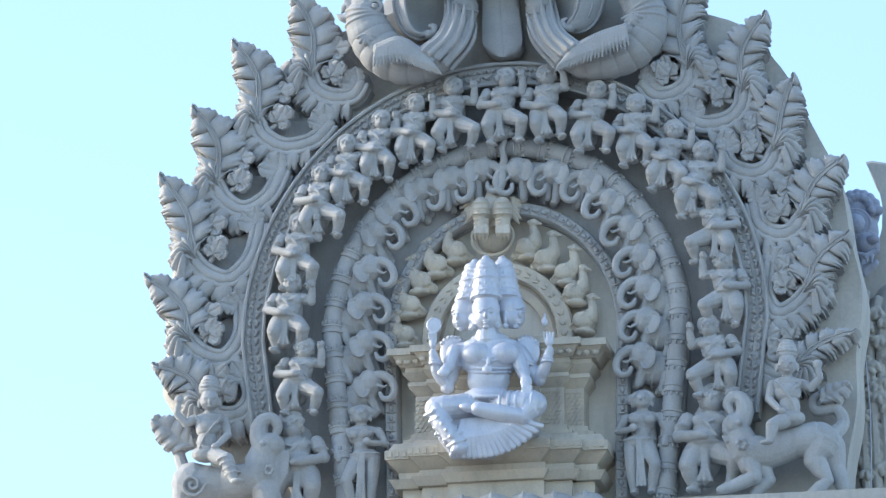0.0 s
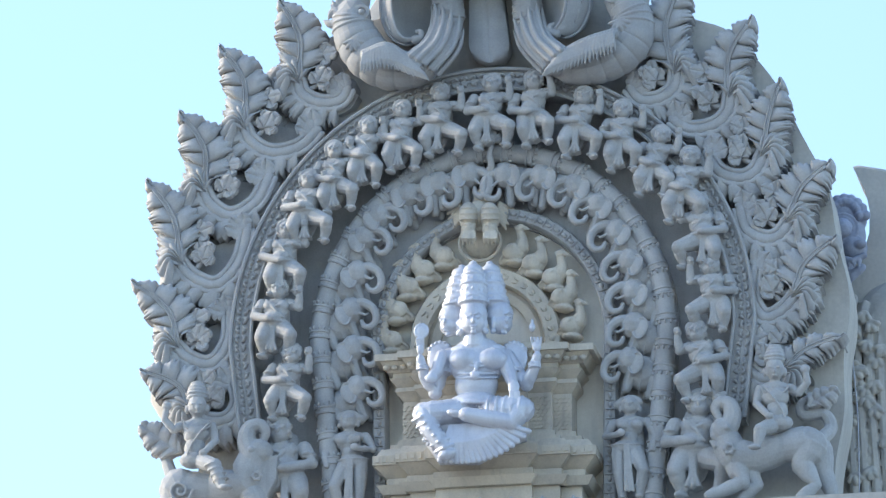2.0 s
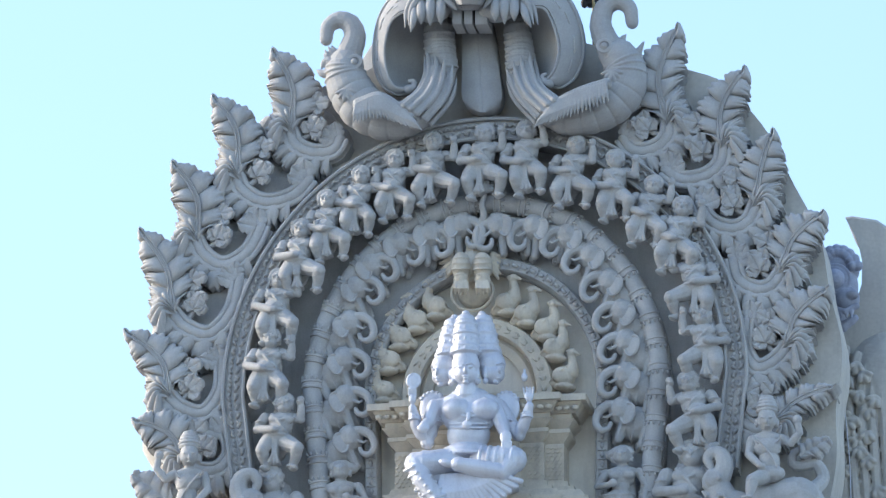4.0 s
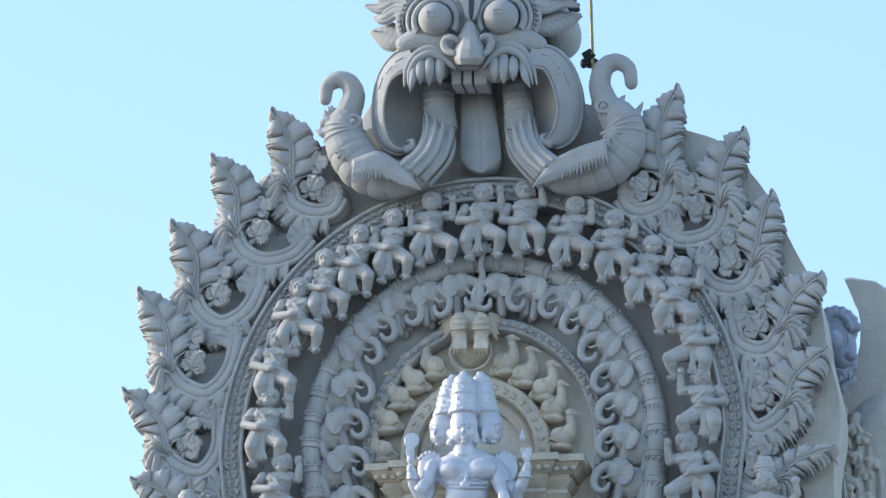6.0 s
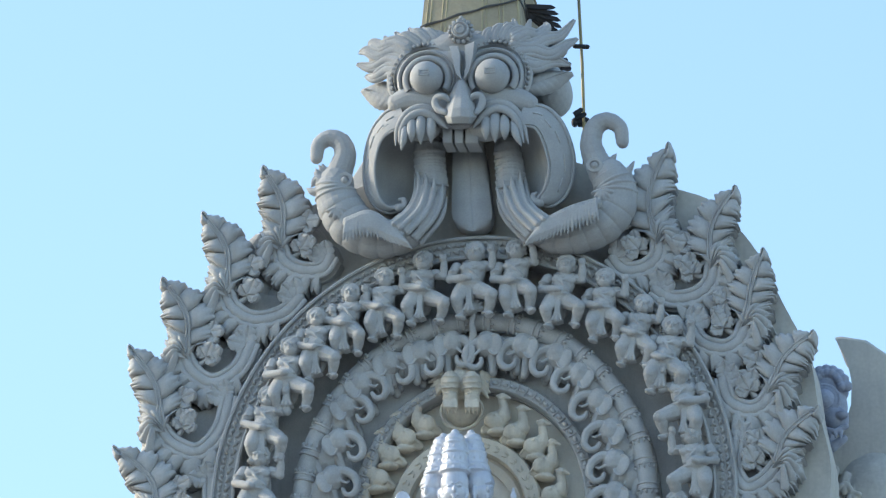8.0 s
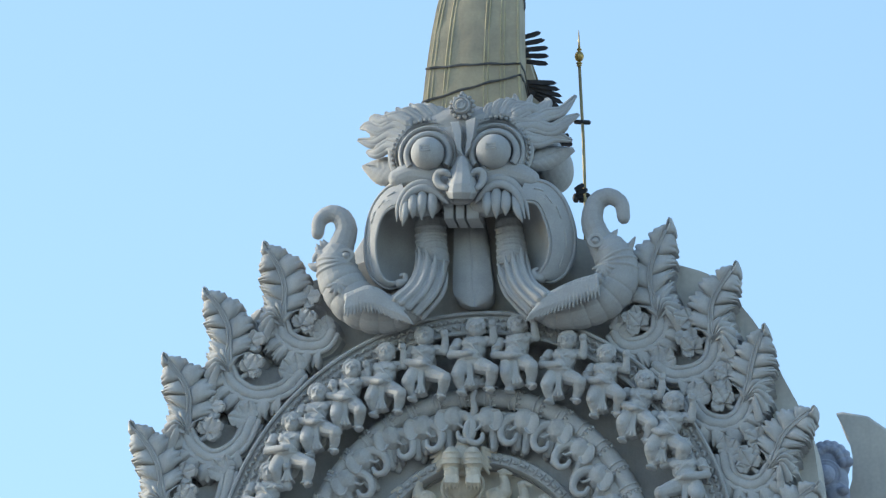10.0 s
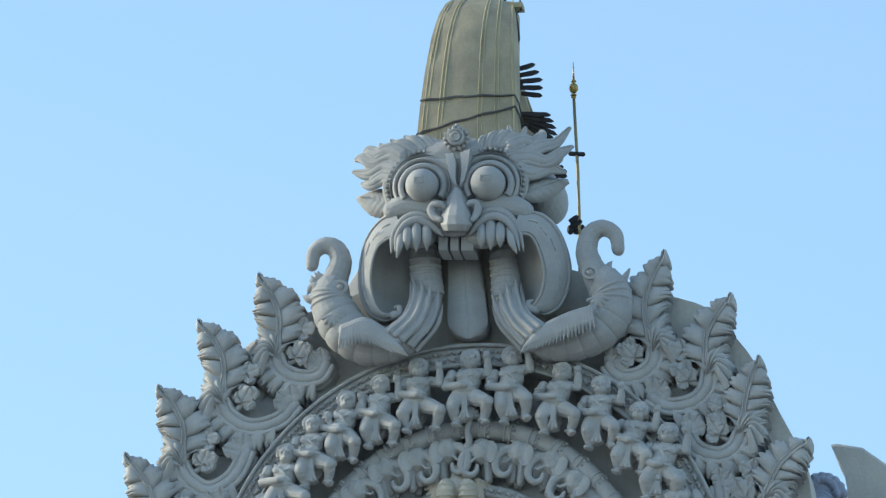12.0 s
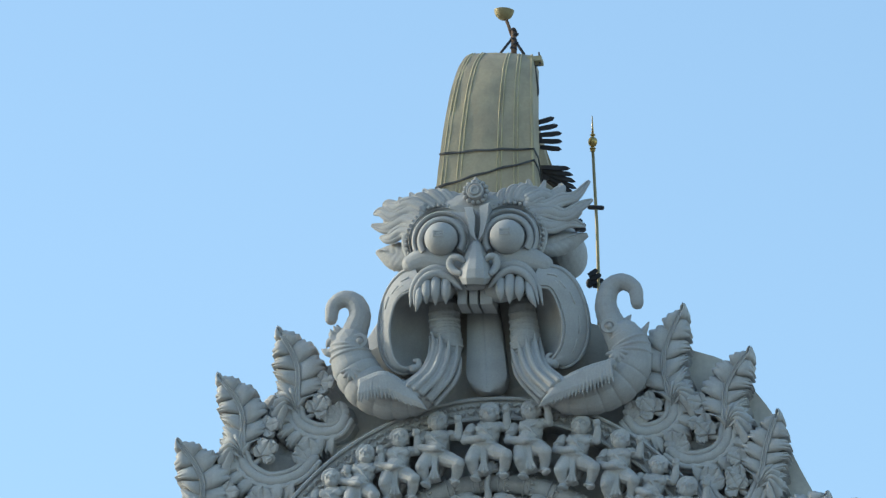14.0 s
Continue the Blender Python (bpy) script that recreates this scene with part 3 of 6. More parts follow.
    # leaves in threes on short stalks in the hollow of the scroll
    for f, reach, turn, size in ((0.68, 0.46, 0.1, 0.27), (0.57, 0.47, 0.5, 0.29), (0.45, 0.40, 0.9, 0.29)):
        i = int(n * f)
        o = normals[i]
        p = line[i] + o * reach
        a0 = math.atan2(o.z + turn, o.x)
        stalk = Clay().tube(bezier([line[i] + o * 0.10 + Vector((0, 0.02, 0)), line[i] + o * reach * 0.6 + Vector((0, -0.04, -0.05)), p + Vector((0, -0.03, 0))], 4), [0.06] * 4 + [0.05] * 5, 8)
        part("stalk", stalk.mesh("stalk", STONE), scroll)
        for q in (-1, 1, 0):
            leaf("curled_leaf", CURL, p.x - math.cos(a0) * 0.06, p.z - math.sin(a0) * 0.06, a0 + q * 1.2, size * (1.0 if q == 0 else 0.85), -0.10 - 0.05 * (q == 0), 0.0, -0.12)
    # the small leaves where the scroll leaves the arch
    for j in range(3):
        leaf("curled_leaf", CURL, line[0].x - side * 0.06, line[0].z - 0.02, math.pi / 2 + side * (0.0 + j * 0.65), 0.34, -0.06)


FLAMES = [
    ((640, 150), (590, 175), (552, 140), (548, 72), (524, -2)),
    ((585, 222), (500, 262), (457, 222), (450, 150), (418, 80)),
    ((500, 305), (425, 375), (385, 332), (380, 268), (347, 196)),
    ((462, 400), (395, 500), (345, 462), (326, 392), (289, 316)),
    ((432, 545), (388, 640), (337, 608), (318, 556), (262, 494)),
    ((440, 670), (425, 735), (365, 722), (334, 686), (276, 652)),
    ((1140, 150), (1195, 168), (1222, 125), (1215, 50), (1240, -45)),
    ((1215, 205), (1295, 212), (1318, 165), (1325, 105), (1358, 30)),
    ((1275, 265), (1345, 308), (1375, 270), (1395, 215), (1408, 140)),
    ((1335, 365), (1385, 418), (1420, 388), (1450, 340), (1497, 285)),
    ((1358, 470), (1388, 560), (1430, 520), (1455, 475), (1507, 418)),
    ((1345, 600), (1362, 660), (1410, 655), (1450, 630), (1520, 592)),
]
for i, shape in enumerate(FLAMES):
    flame(shape, i, 0.62 if i == 11 else 1.0)


# ---- dwarf musicians in the frieze ----
def dwarf(seed, lift, bend, tilt=0.0):
    """A stocky dancing figure, about 1.2 high: lift says which arm is raised, bend how far the knees turn out."""
    rng = random.Random(seed)
    c = Clay()
    s = 1 if lift > 0 else -1
    sway = 0.04 * s + tilt
    hx = sway * 1.4
    c.ball((hx, -0.08, 0.97), (0.135, 0.145, 0.165))
    c.ball((hx, -0.13, 0.90), (0.105, 0.10, 0.08))
    c.ball((hx, -0.235, 0.955), (0.028, 0.035, 0.045), level=1)
    c.ball((hx, -0.215, 0.895), (0.055, 0.025, 0.02), level=1)
    for e in (-1, 1):
        c.ball((hx + e * 0.06, -0.215, 0.99), (0.036, 0.02, 0.02), level=1)
        c.tube([(hx + e * 0.03, -0.225, 1.02), (hx + e * 0.10, -0.20, 1.02)], 0.014, 5)
        c.ball((hx + e * 0.135, -0.06, 0.93), (0.032, 0.045, 0.065), level=1)
    for i in range(17):
        w = -0.35 + (math.pi + 0.7) * i / 16
        for q in range(3):
            c.ball((hx + 0.135 * math.cos(w) * (1 - 0.14 * q), -0.12 + 0.08 * q, 1.0 + 0.13 * math.sin(w) + 0.02 * q), 0.030 + 0.02 * rng.random(), level=1)
    c.limb((hx, -0.04, 0.86, 0.09), (sway, -0.02, 0.78, 0.12))
    c.ball((sway, -0.03, 0.735), (0.235, 0.16, 0.12))
    c.ball((sway * 0.7, -0.04, 0.63), (0.20, 0.165, 0.18))
    for e in (-1, 1):
        c.ball((sway + e * 0.095, -0.14, 0.705), (0.11, 0.065, 0.08))
    c.ball((0, -0.09, 0.50), (0.185, 0.175, 0.14))
    c.ball((s * 0.03, -0.04, 0.40), (0.23, 0.17, 0.12))
    c.tube([(s * 0.02 + 0.215 * math.cos(w), -0.04 + 0.185 * math.sin(w), 0.44) for w in np.linspace(0, 2 * math.pi, 14)], 0.022, 6)
    c.tube([(sway + 0.14 * math.cos(w), -0.11 - 0.10 * max(0, -math.sin(w)), 0.81 + 0.13 * math.sin(w)) for w in np.linspace(0, -math.pi, 9)], 0.02, 6)
    c.tube([(sway - s * 0.16, -0.15, 0.79), (sway, -0.23, 0.62), (s * 0.15, -0.21, 0.50)], 0.02, 6)
    # one arm raised with a fist beside the head, the other bent across the belly
    up, down, high = s, -s, abs(lift)
    c.limb((up * 0.21, -0.03, 0.77, 0.09), (up * 0.36, -0.08, 0.66 + 0.08 * high, 0.072), (up * (0.39 - 0.03 * high), -0.14, 0.80 + 0.17 * high, 0.056))
    c.ball((up * (0.385 - 0.04 * high), -0.16, 0.87 + 0.18 * high), (0.062, 0.07, 0.085), (0, up * 20, 0))
    for k in range(3):
        c.ball((up * (0.365 - 0.04 * high), -0.22, 0.84 + 0.18 * high + 0.032 * k), (0.04, 0.03, 0.016), level=1)
    hand, drop = rng.uniform(-0.02, 0.08), rng.uniform(-0.07, 0.03)
    c.limb((down * 0.22, -0.03, 0.76, 0.092), (down * 0.32, -0.07, 0.55, 0.074), (down * hand, -0.27, 0.48 + drop, 0.054))
    c.ball((down * (hand - 0.03), -0.28, 0.48 + drop), (0.08, 0.055, 0.05), (0, rng.uniform(-25, 25), 0))
    for e, z in ((up, 0.74), (down, 0.67)):
        c.tube([(e * 0.275 + 0.085 * math.cos(w), -0.05 + 0.10 * math.sin(w), z) for w in np.linspace(0, 2 * math.pi, 9)], 0.018, 5)
    # one leg bent out with the knee raised, the other carries the weight
    out = 0.07 + bend * 0.75
    c.limb((s * 0.11, -0.04, 0.37, 0.148), (s * (0.13 + out), -0.22, 0.21, 0.108), (s * (0.10 + out * 0.95), -0.10, 0.06, 0.085), (s * (0.08 + out * 0.8), -0.06, -0.06, 0.055))
    c.ball((s * (0.12 + out * 0.85), -0.12, -0.10), (0.07, 0.13, 0.05), (0, 0, s * 25))
    c.limb((-s * 0.11, -0.04, 0.36, 0.152), (-s * (0.13 + bend * 0.3), -0.18, 0.17, 0.108), (-s * (0.12 + bend * 0.2), -0.09, 0.03, 0.085), (-s * 0.12, -0.06, -0.08, 0.055))
    c.ball((-s * 0.14, -0.12, -0.12), (0.07, 0.13, 0.05), (0, 0, -s * 25))
    for e, x in ((s, 0.08 + out * 0.8), (-s, 0.12)):
        c.tube([(e * x + 0.075 * math.cos(w), -0.06 + 0.075 * math.sin(w), -0.05) for w in np.linspace(0, 2 * math.pi, 9)], 0.02, 5)
    # pleated end of the loincloth
    c.plate([(-0.05, 0.40), (0.05, 0.40), (0.05, 0.10), (0.10, -0.02), (0.0, -0.06), (-0.10, -0.02), (-0.05, 0.10)], 0.02, -0.17, 0.02)
    for k in (-1, 0, 1):
        c.tube([(k * 0.02, -0.17, 0.38), (k * 0.03, -0.18, 0.12), (k * 0.07, -0.18, -0.02)], 0.024, 5)
    c.ball((0, 0.12, 0.55), (0.2, 0.16, 0.5))
    return c.carved("dwarf_figure", STONE, 0.0115, 1, 0.4)


DWARFS = [dwarf(i, lift, bend, tilt) for i, (lift, bend, tilt) in enumerate((
    (1.0, 0.16, 0.0), (0.8, 0.22, 0.02), (0.5, 0.12, -0.02), (-1.0, 0.17, 0.0), (-0.7, 0.22, -0.02), (-0.4, 0.13, 0.02), (0.9, 0.08, 0.03), (0.7, 0.27, -0.03)))]
LABEL = "grey cement dwarf musician figure dancing in the frieze"
for i, (x, y, kind, size, lean) in enumerate((
        (532, 612, 1, 1.05, 4), (514, 498, 2, 1.08, 4), (526, 392, 0, 1.05, 2), (562, 304, 1, 1.05, -2), (611, 252, 0, 1.0, -4), (667, 209, 6, 1.0, 0),
        (731, 180, 0, 1.0, 0), (803, 150, 7, 1.02, 2), (887, 135, 1, 1.05, 0), (959, 131, 6, 1.05, -6), (1049, 156, 1, 1.0, 4),
        (1124, 180, 2, 1.0, 2), (1189, 225, 0, 1.0, 10), (1240, 264, 0, 1.08, 8), (1270, 346, 4, 1.06, 2), (1286, 456, 3, 1.05, 0), (1266, 573, 4, 1.10, -4))):
    head, size = spot(x, y + 9, 0.28), size * 1.05
    spin = Matrix.Rotation(radians(lean), 4, "Y")
    thing("dwarf_figure", DWARFS[kind], head - (spin @ Vector((0, 0, 0.97 * size * K))), LABEL, "statue", "dwarf figures in the frieze",
          turn=spin @ Matrix.Diagonal((size * 1.02, size * 1.05, size, 1)))
for x, y, kind, size, label in ((530, 757, 4, 1.45, "grey cement bearded drummer figure at the frieze's foot"), (1250, 712, 1, 1.52, "grey cement squatting attendant with a raised arm")):
    thing("attendant_figure", DWARFS[kind], spot(x, y, 0.15) - Vector((0, 0, 0.97 * size * K)), label, "statue", turn=Matrix.Scale(size, 4))


# ---- elephants ----
def elephant(seed):
    """An elephant in profile that walks towards +x, its trunk curled into a ring; about 0.75 long."""
    rng = random.Random(seed)
    c = Clay()
    c.ball((-0.18, 0.05, 0.37), (0.33, 0.22, 0.29))
    c.ball((0.09, -0.06, 0.48), (0.22, 0.20, 0.23), (0, 20, 0))
    c.ball((0.06, -0.06, 0.60), (0.10, 0.10, 0.08))
    c.ball((-0.07, -0.20, 0.42), (0.12, 0.035, 0.18), (0, 14, 18))
    c.tube([(-0.07 + 0.12 * math.cos(w), -0.22, 0.42 + 0.17 * math.sin(w)) for w in np.linspace(1.2, 5.6, 12)], 0.02, 5)
    trunk = bezier([(0.16, -0.10, 0.52), (0.32, -0.14, 0.48), (0.43, -0.16, 0.32), (0.40, -0.17, 0.14), (0.28, -0.17, 0.07), (0.18, -0.16, 0.13), (0.17, -0.15, 0.22)], 4)
    c.tube(trunk, [0.105 - 0.068 * (i / len(trunk)) ** 0.7 for i in range(len(trunk))], 8)
    c.tube([(0.19, -0.17, 0.36), (0.27, -0.2, 0.27), (0.34, -0.2, 0.28)], [0.03, 0.025, 0.01], 6)
    c.ball((0.17, -0.18, 0.50), 0.022, level=1)
    for x, y in ((-0.02, -0.06), (-0.42, -0.04), (0.05, 0.1), (-0.34, 0.12)):
        c.tube([(x, y, 0.32), (x + 0.01, y, 0.03)], [0.105, 0.075], 8)
    c.tube([(-0.2 + 0.02 * math.cos(w), 0.06 + 0.2 * math.cos(w), 0.34 + 0.28 * math.sin(w)) for w in np.linspace(1.4, 4.9, 12)], 0.018, 5)
    c.tube([(0.0, -0.1 - 0.1 * math.cos(w), 0.46 + 0.17 * math.sin(w)) for w in np.linspace(-1.5, 1.5, 8)], 0.016, 5)
    return c.carved("elephant_figure", STONE, 0.012, 2, 0.4)


ELEPHANTS = [elephant(i) for i in range(2)]
for i, (x, y, face, lean) in enumerate((
        (655, 685, 1, -24), (648, 614, 1, -22), (645, 547, 1, -22), (655, 482, 1, -20), (668, 418, 1, -26), (694, 378, 1, -28), (744, 338, 1, -12), (797, 318, 1, -4), (852, 300, 1, -4),
        (922, 300, -1, 0), (986, 306, -1, 10), (1046, 324, -1, 18), (1086, 360, -1, 26), (1118, 408, -1, 24), (1140, 462, -1, 22), (1148, 516, -1, 20), (1148, 574, -1, 18), (1140, 636, -1, 18))):
    turn = Matrix.Rotation(radians(lean), 4, "Y") @ Matrix.Diagonal((face * 1.06, 1.35, 1.14, 1))
    thing("elephant_figure", ELEPHANTS[i % 2], spot(x, y + 9 * max(0.0, 1 - abs(x - 890) / 260), -0.08) - (turn @ Vector((0.05, 0, 0.45)) * K), "grey cement elephant with curled trunk in the arch", "statue",
          "elephants round the arch", turn=turn)


# ---- geese ----
def goose(seed):
    """A plump standing goose with its head turned to -x."""
    c = Clay()
    c.ball((0.03, 0, 0.17), (0.18, 0.17, 0.18), (0, 24, 0))
    c.ball((0.15, 0.02, 0.09), (0.17, 0.12, 0.10), (0, 30, 0))
    c.ball((0.08, -0.12, 0.17), (0.14, 0.07, 0.13), (0, 35, 0))
    for k in range(4):
        c.tube([(0.04 + 0.035 * k, -0.175 + 0.01 * k, 0.24 - 0.03 * k), (0.19 + 0.02 * k, -0.14 + 0.02 * k, 0.13 - 0.025 * k)], [0.026, 0.014], 6)
    c.limb((-0.07, -0.03, 0.24, 0.13), (-0.09, -0.05, 0.38, 0.08), (-0.05, -0.06, 0.50, 0.062))
    c.ball((-0.06, -0.07, 0.545), (0.085, 0.08, 0.075))
    c.tube([(-0.12, -0.09, 0.545), (-0.19, -0.10, 0.52)], [0.045, 0.022], 6)
    for k in range(3):
        c.ball((-0.04 + 0.035 * k, -0.06, 0.595 - 0.012 * k), (0.024, 0.024, 0.03), level=1)
    c.ball((-0.09, -0.145, 0.535), 0.016, level=1)
    c.ball((0.0, -0.02, 0.0), (0.18, 0.15, 0.07))
    return c.carved("goose_figure", CREAM, 0.0105, 1, 0.4)


GOOSE = goose(0)
for x, y, face, lean in ((712, 582, 1, 20), (722, 528, 1, 10), (742, 486, 1, 4), (770, 456, 1, 8), (804, 432, 1, 12),
                         (938, 425, -1, -6), (972, 445, -1, -14), (1008, 470, -1, -18), (1024, 505, -1, -22), (1040, 556, -1, -26)):
    turn = Matrix.Rotation(radians(-lean * 0.25), 4, "Y") @ Matrix.Diagonal((face * 1.12, 1.15, 1.15, 1))
    thing("goose_figure", GOOSE, spot(x, y, -0.2) - (turn @ Vector((0, 0, 0.3)) * K), "cream cement goose perched round the small arch", "statue", "geese round the arch", turn=turn)


# ---- the seated statue ----
def seated_statue():
    base = spot(862, 795, 1.0)
    g = grid(base)
    c = Clay()

    def L(*joints):
        c.limb(*[(*g(x, y, d), r) for x, y, d, r in joints])

    def B(x, y, d, r, rot=(0, 0, 0)):
        c.ball(g(x, y, d), r, rot, 3 if np.max(r) > 0.2 else 2)

    def R(pts, r, sides=6):
        c.tube([g(*p) for p in pts], r, sides)

    # heads with tall crowns
    for x, y, d, s in ((860, 553, 1.22, 1.0), (826, 557, 0.97, 0.97), (903, 553, 0.97, 0.99)):
        turn = 0 if s == 1.0 else (-1 if x < 850 else 1)
        B(x + turn * 3, y - 5, d, (0.25 * s, 0.22 * s, 0.27 * s))
        B(x + turn * 5, y + 11, d + 0.04, (0.215 * s, 0.18 * s, 0.19 * s))
        nx, nd = x + turn * 17, d + 0.22 * (1 if not turn else 0.85)
        B(nx, y + 4, nd, (0.034, 0.05, 0.065), (18, 0, 0))
        B(nx - turn * 2, y + 15, nd - 0.02, (0.065, 0.03, 0.018))
        B(nx - turn * 2, y + 19, nd - 0.025, (0.05, 0.03, 0.018))
        B(nx - turn * 6, y + 26, nd - 0.06, (0.06, 0.05, 0.04))
        for e in (-1, 1):
            ex, ed = (x + e * 9, d) if not turn else (x + turn * 14 + e * 7, d - 0.03)
            B(ex, y - 1, ed + 0.20, (0.05, 0.025, 0.022))
            R([(ex - e * 6, y - 6, ed + 0.22), (ex, y - 10, ed + 0.19), (ex + e * 7, y - 5, ed + 0.14)], 0.014)
            if e != turn:
                B(x + (e * 21 if not turn else -turn * 8), y + 10, d + (0.0 if not turn else 0.2), (0.045, 0.05, 0.13))
                B(x + (e * 22 if not turn else -turn * 8), y + 24, d + (0.02 if not turn else 0.2), (0.055, 0.05, 0.055))
        cx, cd, lean = x - turn * 2, d - 0.04, turn * 0.13
        prof = ((-21, 0.23), (-25, 0.255), (-31, 0.25), (-36, 0.228), (-52, 0.225), (-66, 0.21), (-76, 0.188), (-79, 0.172), (-83, 0.185), (-89, 0.155), (-94, 0.08))
        c.tube([g(cx + lean * q, y + q * s, cd) for q, r in prof], [r * s for q, r in prof], 18)
        for q, r in ((-25, 0.255), (-34, 0.238), (-58, 0.22), (-75, 0.19)):
            p = g(cx + lean * q, y + q * s, cd)
            c.tube([(p[0] + r * s * math.cos(w), p[1] + r * s * math.sin(w), p[2]) for w in np.linspace(0, 2 * math.pi, 20)], 0.026, 5)
        for k in range(13):
            w = 2 * math.pi * k / 13
            for q, r, t in ((-28, 0.252, 0.024), (-46, 0.226, 0.022), (-66, 0.21, 0.018)):
                p = g(cx + lean * q, y + q * s, cd)
                c.ball((p[0] + r * s * math.cos(w), p[1] + r * s * math.sin(w), p[2]), (t, t, t * 1.5), level=1)
    # neck, trunk and jewels
    L((862, 575, 1.12, 0.17), (863, 604, 1.08, 0.22))
    B(866, 604, 1.05, (0.36, 0.2, 0.16))
    B(866, 612, 1.05, (0.52, 0.22, 0.16))
    B(867, 622, 1.05, (0.62, 0.24, 0.19))
    B(867, 640, 1.06, (0.49, 0.30, 0.32))
    for e in (-1, 1):
        B(868 + e * 26, 626, 1.27, (0.25, 0.17, 0.20))
    B(865, 672, 1.08, (0.385, 0.27, 0.36))
    B(862, 704, 1.1, (0.46, 0.30, 0.18))
    for k in range(11):
        w = -math.pi * k / 10
        B(866 + 27 * math.cos(w), 607 - 17 * math.sin(w), 1.26, 0.032)
    for k, r in ((0, 26), (1, 34)):
        R([(866 + r * math.cos(w), 608 - (26 + 6 * k) * math.sin(w), 1.30 + 0.05 * math.sin(-w)) for w in np.linspace(0, -math.pi, 14)], 0.022)
    R([(866, 634, 1.38), (864, 645, 1.40)], 0.04)
    B(862, 654, 1.38, (0.085, 0.05, 0.085))
    for dy in (0, 7):
        R([(866 + 38 * math.cos(w), 652 + dy, 1.08 - 0.30 * math.sin(w)) for w in np.linspace(0, -math.pi, 12)], 0.022)
    R([(863 + 39 * math.cos(w), 698 + 4 * math.sin(-w), 1.1 - 0.3 * math.sin(w)) for w in np.linspace(0, -math.pi, 12)], 0.045)
    for k in range(9):
        B(832 + k * 8, 704, 1.36, 0.04)
    # raised and lowered arms
    L((818, 622, 1.05, 0.16), (800, 655, 1.0, 0.135), (792, 686, 1.05, 0.125), (772, 655, 1.2, 0.10), (766, 625, 1.3, 0.075))
    B(766, 608, 1.32, (0.07, 0.045, 0.11))
    for k in range(4):
        R([(760 + k * 4, 603, 1.33), (759 + k * 4, 590, 1.36)], 0.02)
    p = g(768, 576, 1.35)
    c.tube([(p[0] + 0.115 * math.cos(w), p[1], p[2] + 0.125 * math.sin(w)) for w in np.linspace(0, 2 * math.pi, 18)], 0.025, 6)
    c.ball(p, (0.115, 0.03, 0.125))
    L((805, 622, 1.12, 0.14), (795, 650, 1.25, 0.11), (786, 655, 1.4, 0.08))
    B(785, 660, 1.42, (0.12, 0.06, 0.09))
    L((916, 622, 1.05, 0.16), (938, 652, 1.0, 0.135), (954, 672, 1.05, 0.12), (966, 645, 1.2, 0.10), (973, 620, 1.3, 0.075))
    B(972, 604, 1.32, (0.085, 0.05, 0.11))
    for k in range(4):
        R([(964 + k * 5, 600, 1.33), (962 + k * 6, 588, 1.36)], 0.022)
    B(964, 570, 1.34, (0.06, 0.06, 0.085))
    B(964, 560, 1.34, (0.03, 0.03, 0.06))
    L((914, 626, 1.1, 0.15), (926, 658, 1.2, 0.12), (930, 672, 1.38, 0.08))
    B(931, 676, 1.43, (0.11, 0.06, 0.14))
    for k in range(4):
        R([(925 + k * 5, 684, 1.47), (925 + k * 5, 698, 1.46)], 0.024)
    for x, y, r in ((806, 646, 0.15), (932, 644, 0.15), (770, 640, 0.10), (968, 636, 0.10)):
        for q in (0, 5):
            p = g(x, y + q, 1.05 if r > 0.12 else 1.25)
            c.tube([(p[0] + r * math.cos(w), p[1] + r * math.sin(w), p[2]) for w in np.linspace(0, 2 * math.pi, 14)], 0.022, 5)
    for e, x0 in ((-1, 812), (1, 922)):           # fan-shaped shoulder pieces
        for k in range(8):
            w = math.pi / 2 + e * (-0.9 + k * 0.3)
            B(x0 - e * 2 + 24 * math.cos(w) * 1.0 + e * 12, 628 - 30 * math.sin(w), 0.9, (0.05, 0.08, 0.05))
        B(x0 + e * 10, 625, 0.92, (0.24, 0.08, 0.30))
    # crossed legs with folds of cloth
    L((885, 716, 1.15, 0.22), (915, 716, 1.3, 0.235), (945, 716, 1.3, 0.235), (925, 738, 1.42, 0.15), (845, 724, 1.52, 0.13))
    B(828, 722, 1.52, (0.17, 0.09, 0.075), (0, 15, 0))
    for k in range(5):
        x = 888 + k * 14
        p = g(x, 718, 1.28)
        c.tube([(p[0] + 0.03 * math.sin(w), p[1] - 0.245 * math.cos(w), p[2] + 0.245 * math.sin(w)) for w in np.linspace(-1.7, 1.7, 12)], 0.034, 6)
    L((840, 718, 1.15, 0.22), (800, 722, 1.3, 0.225), (774, 724, 1.3, 0.225), (784, 752, 1.4, 0.17), (812, 788, 1.42, 0.12))
    B(812, 795, 1.46, (0.17, 0.11, 0.10), (0, -20, 0))
    for k in range(6):
        x, y = 768 + k * 8, 726 + k * 11
        R([(x - 16, y + 10, 1.42), (x - 2, y + 2, 1.56), (x + 15, y - 4, 1.46)], 0.034)
    for k in range(17):                            # pleated fan of cloth that hangs over the seat
        f = k / 16
        x0, y0 = 818 + 62 * f, 745 - 8 * f
        x1, y1 = 800 + 158 * f, 806 - 6 * f - 46 * f * f * f + 6 * math.sin(f * math.pi)
        R([(x0, y0, 1.36), ((x0 + x1) / 2, (y0 + y1) / 2 - 2, 1.42), (x1, y1, 1.34)], [0.035, 0.05, 0.055])
    for k in range(6):
        R([(782 + 6 * k, 756 + 7 * k, 1.25), (772 + 8 * k, 770 + 6.5 * k, 1.25)], 0.045)
